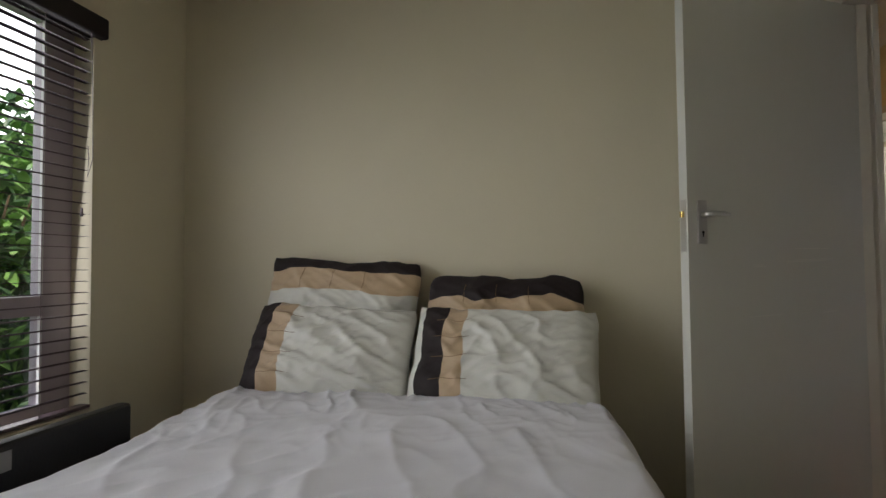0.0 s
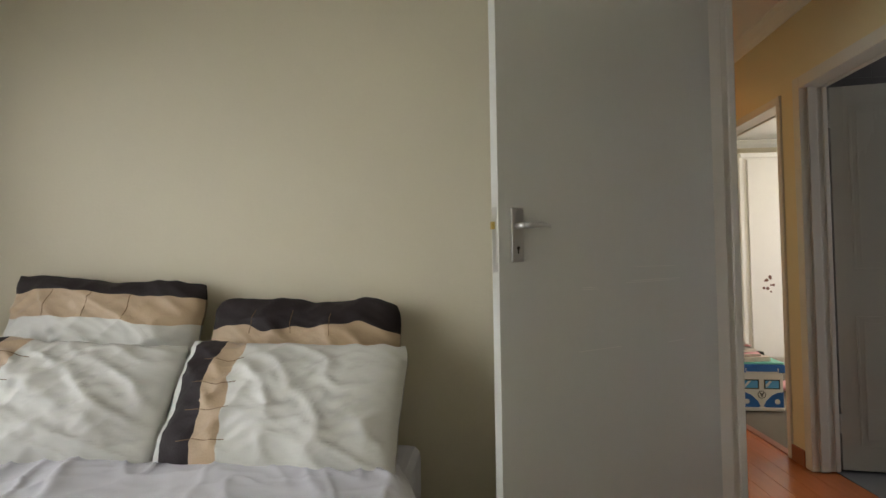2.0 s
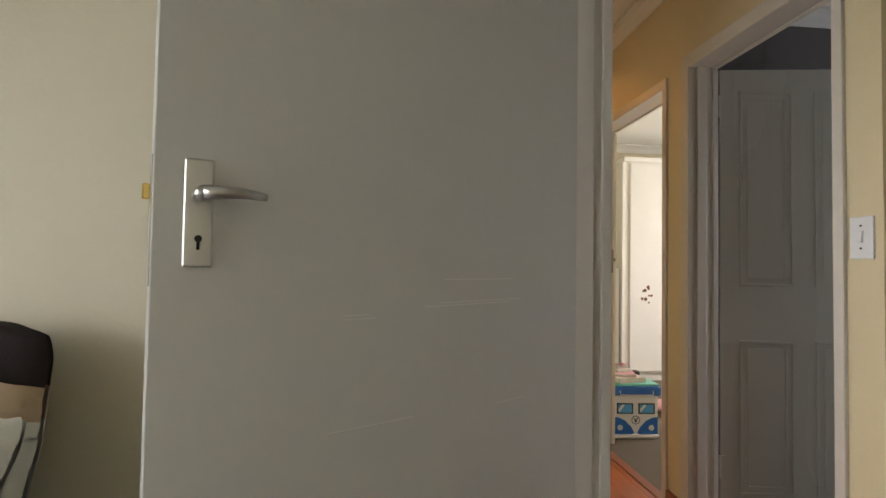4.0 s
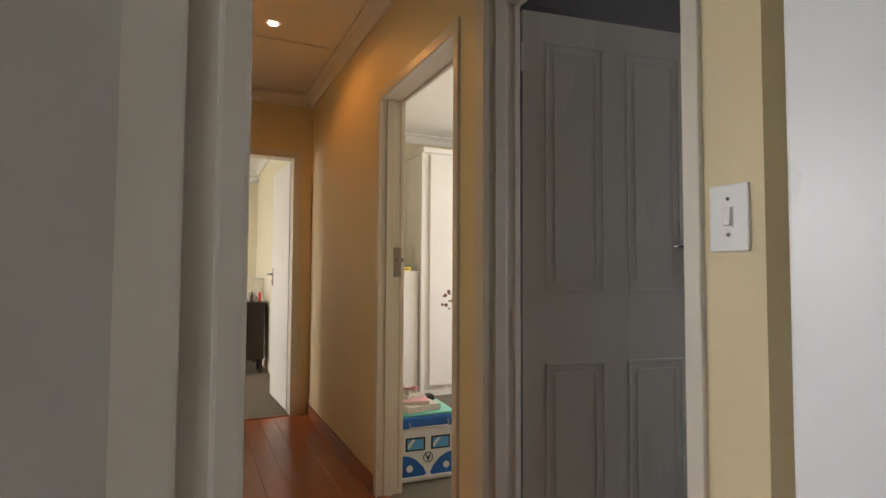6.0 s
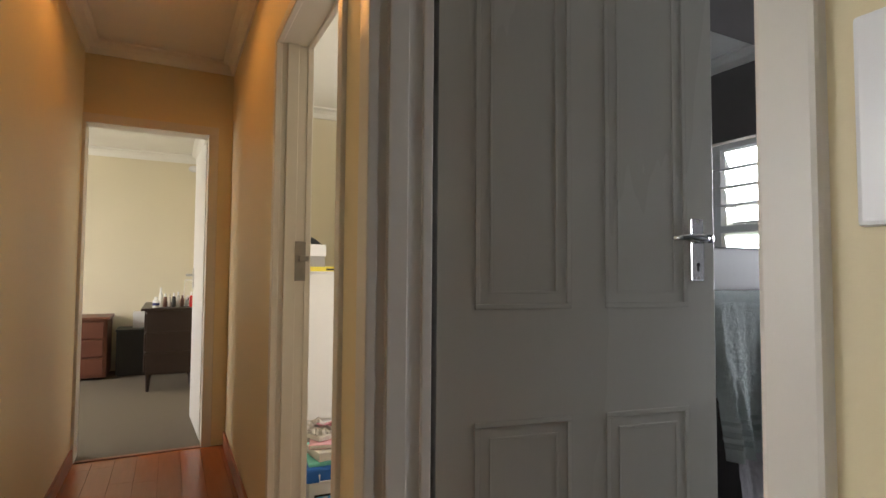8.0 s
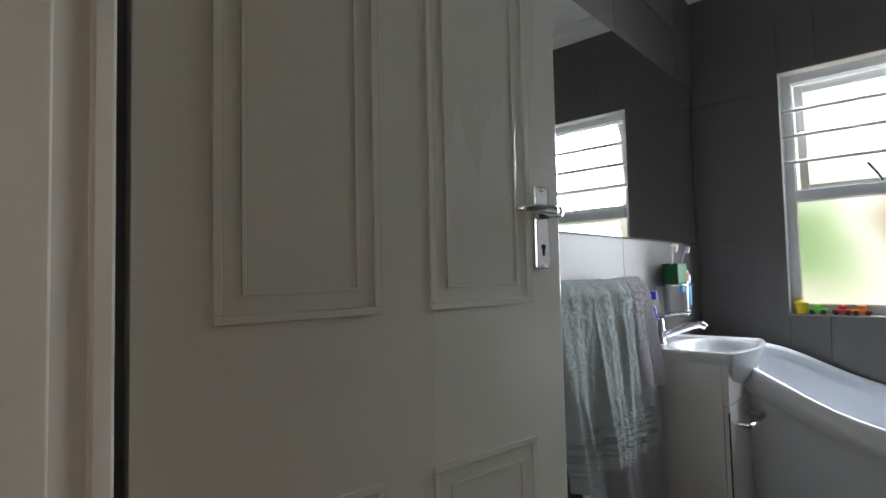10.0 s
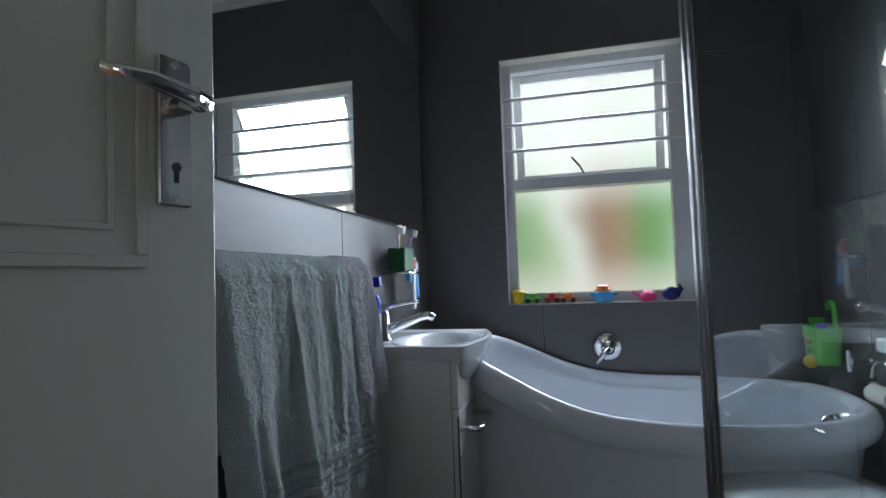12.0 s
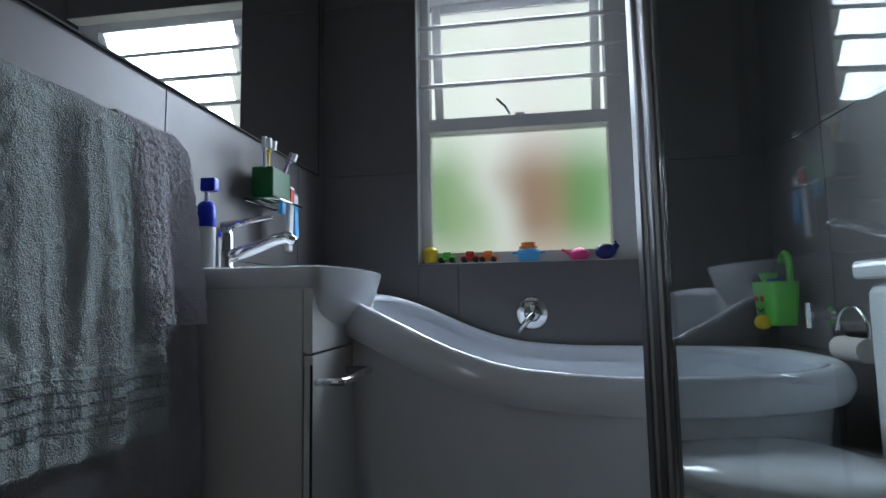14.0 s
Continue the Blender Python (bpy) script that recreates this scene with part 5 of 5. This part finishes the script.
toyb = thing("toy_figure", Matrix.Translation((0.40, 1.56, 0.362)), "small dark toy lying on the chest", "toy")
part("body", box(-0.03, -0.03, 0, 0.03, 0.03, 0.05, 0.012), INK, toyb)

wd = thing("white_dresser", Matrix.Translation((0.74, 3.40, 0)), "tall white chest with boxes on top", "chest")
part("body", box(-0.35, -0.23, 0.04, 0.27, 0.25, 1.12, 0.005), WHITE, wd)
part("top", box(-0.36, -0.24, 1.12, 0.28, 0.25, 1.135, 0.003), WHITE, wd)
part("plinth", box(-0.34, -0.22, 0, 0.26, 0.24, 0.04), WHITE, wd)
gm = thing("board_game_box", Matrix.Translation((0.72, 3.28, 1.135)), "flat yellow box with black lettering on its side", "game box")
part("box", box(-0.3, -0.1, 0, 0.22, 0.12, 0.035, 0.002), BOOKYEL, gm)
part("lettering", box(-0.02, -0.1012, 0.009, 0.12, -0.10, 0.022), INK, gm, "black lettering bar")
part("lettering", box(0.15, -0.1012, 0.012, 0.20, -0.10, 0.02), INK, gm, "black lettering bar")
sb = thing("storage_box", Matrix.Translation((0.60, 3.30, 1.17)), "small grey and white box", "box")
part("box", box(-0.12, -0.08, 0, 0.1, 0.1, 0.08, 0.003), GREYBOX, sb)
part("lid", box(-0.125, -0.085, 0.08, 0.105, 0.105, 0.17, 0.003), PLASTIC, sb)
part("cloth", sheet(lambda u, v: (-0.1 + 0.19 * u, -0.06 + 0.14 * v, 0.172 + 0.06 * math.sin(math.pi * u) * math.sin(math.pi * v)), 8, 8), INK, sb)
pk = thing("cushion", Matrix.Translation((0.95, 1.95, 0.0)), "pale pink cushion lying on the carpet", "cushion")
part("cover", ball(0.2, pose(0, 0, 0.05) @ Matrix.Diagonal((1, 1, 0.25, 1))), PINKPAPER, pk, smooth=True)

# ---- far room ----
wall_y("wall_far_north", 6.3, 6.4, -4.0, 0.2, CE, [], CREAM, "cream painted wall of the far room")
wall_x("wall_far_east", -0.06, 0.06, 3.12, 6.3, CE, [], CREAM, "cream painted wall of the far room")
# opening out of view, added where the far room's fill lamp sits
wall_x("wall_far_west", -4.0, -3.88, 3.12, 6.3, CE, [(3.8, 5.6, 0.8, 2.2)], CREAM, "cream painted wall with an added opening out of view")
wall_y("wall_far_south", 3.121, 3.135, -3.88, -0.06, CE, [EO], CREAM, "cream painted wall of the far room with the doorway")
structure("floor_far", box(-4.0, 3.03, -0.1, 0.2, 6.4, 0.0), CARPET, "grey brown carpet of the far room", "floor")
structure("ceiling_far", box(-4.0, 3.12, CE, 0.2, 6.4, CE + 0.1), CEIL, "white ceiling of the far room", "ceiling")
cornice("trim_cornice_far", [(-3.88, 6.299, -0.06, 6.299, 0, -1, CE - 0.001), (-0.061, 3.14, -0.061, 6.3, -1, 0, CE - 0.001)], size=0.09)

dk = thing("dressing_table", Matrix.Translation((-0.36, 5.05, 0)), "dark stained wooden dressing table with drawers", "dressing table")
part("top", box(-0.22, -0.16, 0.755, 0.27, 1.0, 0.78, 0.006), WOOD, dk)
for y0 in (-0.14, 0.65):
    ped = part("pedestal", box(-0.17, y0, 0.16, 0.25, y0 + 0.33, 0.755, 0.004), WOOD, dk, matrix=Matrix.Identity(4))
    for k in range(3):
        d = part("drawer", box(-0.19, y0 + 0.015, 0.19 + k * 0.185, -0.168, y0 + 0.315, 0.19 + k * 0.185 + 0.165, 0.008, 2), WOOD, ped, matrix=Matrix.Identity(4))
    for yy in (y0 + 0.03, y0 + 0.30):
        for xx in (-0.15, 0.22):
            part("leg", cyl(0.014, 0.022, 0.16, pose(xx, yy, 0.08), 10), WOOD, dk)
part("side_rail", box(-0.18, -0.152, 0.35, 0.24, -0.14, 0.37, 0.003), WOOD, dk)
part("side_rail", box(-0.18, -0.152, 0.54, 0.24, -0.14, 0.56, 0.003), WOOD, dk)
part("drawer_front_rail", box(-0.2, 0.19, 0.66, -0.17, 0.65, 0.755, 0.003), WOOD, dk)
mm2 = thing("small_mirror", Matrix.Translation((-0.16, 5.2, 0.78)) @ pose(0, 0, 0, -8, 0, -15), "small standing mirror on the dressing table", "mirror")
part("glass", box(-0.06, -0.003, 0.01, 0.06, 0.003, 0.26, 0.001), MIRROR, mm2)
part("frame", box(-0.068, 0.0035, 0.0, 0.068, 0.012, 0.27, 0.003), WHITE, mm2)
BT = [(PLASTIC, 0.03, 0.10, "white cream jar with a blue band"), (PLASTIC, 0.018, 0.19, "white spray bottle"), (BROWN, 0.018, 0.13, "brown glass bottle"), (PAPER, 0.014, 0.12, "cream bottle"),
      (INK, 0.017, 0.14, "black bottle"), (STEEL, 0.016, 0.15, "silver can"), (BROWN, 0.018, 0.11, "brown bottle"), (GREYBOX, 0.015, 0.09, "grey tube"), (RED, 0.015, 0.15, "red can")]
for i, (m_, r_, h_, lab) in enumerate(BT):
    t = thing("toiletry_bottle", Matrix.Translation((-0.46 + 0.038 * i, 5.0 + 0.05 * ((i * 5) % 4), 0.78)), lab + " on the dressing table", "bottle", group="toiletries on the dressing table")
    part("bottle", lathe([(r_ * 0.95, 0), (r_, 0.004), (r_, h_ * 0.65), (r_ * 0.6, h_ * 0.75)], 14), m_, t, smooth=True)
    part("cap", cyl(r_ * 0.55, r_ * 0.5, h_ * 0.25, pose(0, 0, h_ * 0.87), 12), PLASTIC if i % 3 else m_, t)
    if i == 0:
        part("band", lathe([(r_ * 1.01, 0.02), (r_ * 1.03, 0.021), (r_ * 1.03, 0.045), (r_ * 1.01, 0.046)], 14), NAVY, t)
tv = thing("black_cabinet", Matrix.Translation((-0.70, 6.05, 0)), "low black box cabinet against the wall", "cabinet")
part("body", box(-0.14, -0.18, 0.02, 0.165, 0.2, 0.48, 0.006), BLACK, tv)
part("top", box(-0.148, -0.19, 0.48, 0.173, 0.21, 0.50, 0.004), BLACK, tv)
part("foot", box(-0.12, -0.16, 0, 0.145, 0.18, 0.02), BLACK, tv)
pp = thing("white_card_box", Matrix.Translation((-0.60, 6.1, 0.50)), "white box standing on the black cabinet", "box")
part("body", box(-0.1, -0.06, 0, 0.14, 0.08, 0.17, 0.004), PLASTIC, pp)
part("lid", box(-0.103, -0.063, 0.13, 0.143, 0.083, 0.174, 0.004), PLASTIC, pp)
cst = thing("chest_of_drawers", Matrix.Translation((-1.15, 5.95, 0)), "reddish wooden chest at the far wall", "chest")
part("body", box(-0.3, -0.22, 0.03, 0.24, 0.3, 0.62, 0.006), REDWOOD, cst)
part("top", box(-0.32, -0.24, 0.62, 0.26, 0.3, 0.65, 0.006), REDWOOD, cst)
for k in range(3):
    part("drawer", box(-0.27, -0.235, 0.06 + k * 0.185, 0.21, -0.22, 0.23 + k * 0.185, 0.004), REDWOOD, cst)
pir = thing("alarm_sensor", Matrix.Translation((-0.12, 6.24, 2.36)), "white alarm motion sensor in the corner", "sensor")
part("body", ball(0.05, pose(0, 0, 0) @ Matrix.Diagonal((1.3, 0.8, 0.8, 1))), PLASTIC, pir, smooth=True)
part("bracket", box(0.0, 0.0, -0.02, 0.06, 0.058, 0.02, 0.004), PLASTIC, pir)

# ---- west room ----
# unseen opening added beside the west room's fill lamp
wall_x("wall_west_room", -4.1, -3.98, HEAD + 0.1, 3.0, CE, [(0.4, 2.0, 0.9, 2.2)], CREAM, "cream painted west room wall with an added opening out of view")
structure("floor_west", box(-4.1, HEAD, -0.1, HW - HT, 3.0, -0.001), CARPET, "grey brown carpet of the west room", "floor")
structure("ceiling_west", box(-4.1, HEAD + 0.1, CE, HW - HT, 3.12, CE + 0.1), CEIL, "white ceiling of the west room", "ceiling")
wall_x("wall_west_lining", HW - HT - 0.012, HW - HT, HEAD + 0.1, 2.985, CE, [WO], CREAM, "cream painted inner wall of the west room")
wall_y("wall_west_north", 2.985, 2.999, -3.98, HW - HT, CE, [], CREAM, "cream painted wall of the west room")
ws = thing("white_shelf_unit", Matrix.Translation((-1.55, 2.6, 0)), "white drawer unit with dark motifs on its front", "drawer unit")
part("body", box(-0.45, -0.2, 1.12, 0.5, 0.38, 1.58, 0.004), WHITE, ws)
part("drawer", box(-0.44, -0.215, 1.13, 0.49, -0.2, 1.30, 0.003), WHITE, ws)
part("drawer", box(-0.44, -0.215, 1.31, 0.49, -0.2, 1.57, 0.003), WHITE, ws)
part("grey_base", box(-0.45, -0.2, 0.80, 0.5, 0.38, 1.12), GREYBOX, ws, "grey lower carcass")
part("black_base", box(-0.47, -0.24, 0, 0.52, 0.38, 0.80, 0.004), BLACK, ws, "black cabinet beneath")
for i in range(7):
    part("motif", cyl(0.016, 0.014, 0.003, pose(-0.1 + 0.055 * i, -0.2165, 1.47 - 0.012 * (i % 3), 90), 8), INK, ws, "dark motif")
hatw = thing("folded_garment", Matrix.Translation((-1.45, 2.6, 1.58)), "dark folded garment on the white unit", "garment")
part("cloth", sheet(lambda u, v: (-0.3 + 0.6 * u, -0.16 + 0.3 * v, 0.004 + 0.04 * math.sin(math.pi * u) * math.sin(math.pi * v)), 10, 8), NAVY, hatw)

# ---- pieces: tiles and planks, last ----


def tile_wall(parent, axis, plane, side, u0, u1, z0, z1, w, h, material, holes=(), gap=0.0012, ou=0.0, oz=0.0):
    """Thin tiles on a wall; axis 'x': wall plane x, tiles run along y. side: direction into the room."""
    cache = {}
    u = u0 + ou - (w if ou > 0 else 0)
    while u < u1 - 0.004:
        a, b = max(u, u0), min(u + w, u1)
        zz = z0 + oz - (h if oz > 0 else 0)
        while zz < z1 - 0.004:
            c, d = max(zz, z0), min(zz + h, z1)
            rects = [(a, b, c, d)]
            for (ha, hb, hc, hd) in holes:
                nxt = []
                for (p, q, r, s) in rects:
                    if q <= ha or p >= hb or s <= hc or r >= hd:
                        nxt.append((p, q, r, s))
                        continue
                    if p < ha:
                        nxt.append((p, ha, r, s))
                    if q > hb:
                        nxt.append((hb, q, r, s))
                    m0, m1 = max(p, ha), min(q, hb)
                    if r < hc:
                        nxt.append((m0, m1, r, hc))
                    if s > hd:
                        nxt.append((m0, m1, hd, s))
                rects = nxt
            for (p, q, r, s) in rects:
                sx, sz = round(q - p - gap, 4), round(s - r - gap, 4)
                if sx < 0.006 or sz < 0.006:
                    continue
                key = (sx, sz)
                if key not in cache:
                    e = 0.008
                    bm = box(-e / 2, -sx / 2, -sz / 2, e / 2, sx / 2, sz / 2, 0.0012, 1) if axis == 'x' else box(-sx / 2, -e / 2, -sz / 2, sx / 2, e / 2, sz / 2, 0.0012, 1)
                    me = bpy.data.meshes.new("tile")
                    bmesh.ops.recalc_face_normals(bm, faces=bm.faces)
                    bm.to_mesh(me)
                    bm.free()
                    me.materials.append(material)
                    cache[key] = me
                o = new("tile", cache[key])
                o.parent = parent
                mid, pl = (p + q) / 2, plane + side * 0.004
                o.location = (pl, mid, (r + s) / 2) if axis == 'x' else (mid, pl, (r + s) / 2)
            zz += h
        u += w


obs = bpy.data.objects
tile_wall(obs["wall_bathroom_east"], 'x', BATH_E, -1, BATH_S, BATH_N, 0, BATH_C, 0.6, 0.6, TILE, holes=[(BWIN[0], BWIN[1], BWIN[2], BWIN[3])], ou=0.35, oz=0.02)
tile_wall(obs["wall_bathroom_north"], 'y', BATH_N, -1, HT + 0.013, BATH_E - 0.009, 0, BATH_C, 0.6, 0.6, TILE, ou=0.287, oz=0.3)
tile_wall(obs["wall_bathroom_south"], 'y', BATH_S, 1, HT + 0.013, BATH_E - 0.009, 0, BATH_C, 0.6, 0.6, TILE, ou=0.2, oz=0.02)
rp = random.Random(2)
pm = {}
x = HW
while x < -0.001:
    w = min(0.115, -x)
    y = -2.2 - rp.uniform(0, 1.0)
    while y < 2.99:
        a, b = max(y, -2.2), min(y + 1.2, 2.99)
        if b - a > 0.02:
            key = (round(w, 3), round(b - a, 3))
            if key not in pm:
                me = bpy.data.meshes.new("plank")
                bm = box(-w / 2 + 0.0006, -(b - a) / 2 + 0.0006, 0, w / 2 - 0.0006, (b - a) / 2 - 0.0006, 0.008, 0.0008, 1)
                bm.to_mesh(me)
                bm.free()
                me.materials.append(LAMINATE)
                pm[key] = me
            o = new("plank", pm[key])
            o.parent = obs["floor_hall"]
            o.location = (x + w / 2, (a + b) / 2, -0.008)
        y += 1.2
    x += 0.115
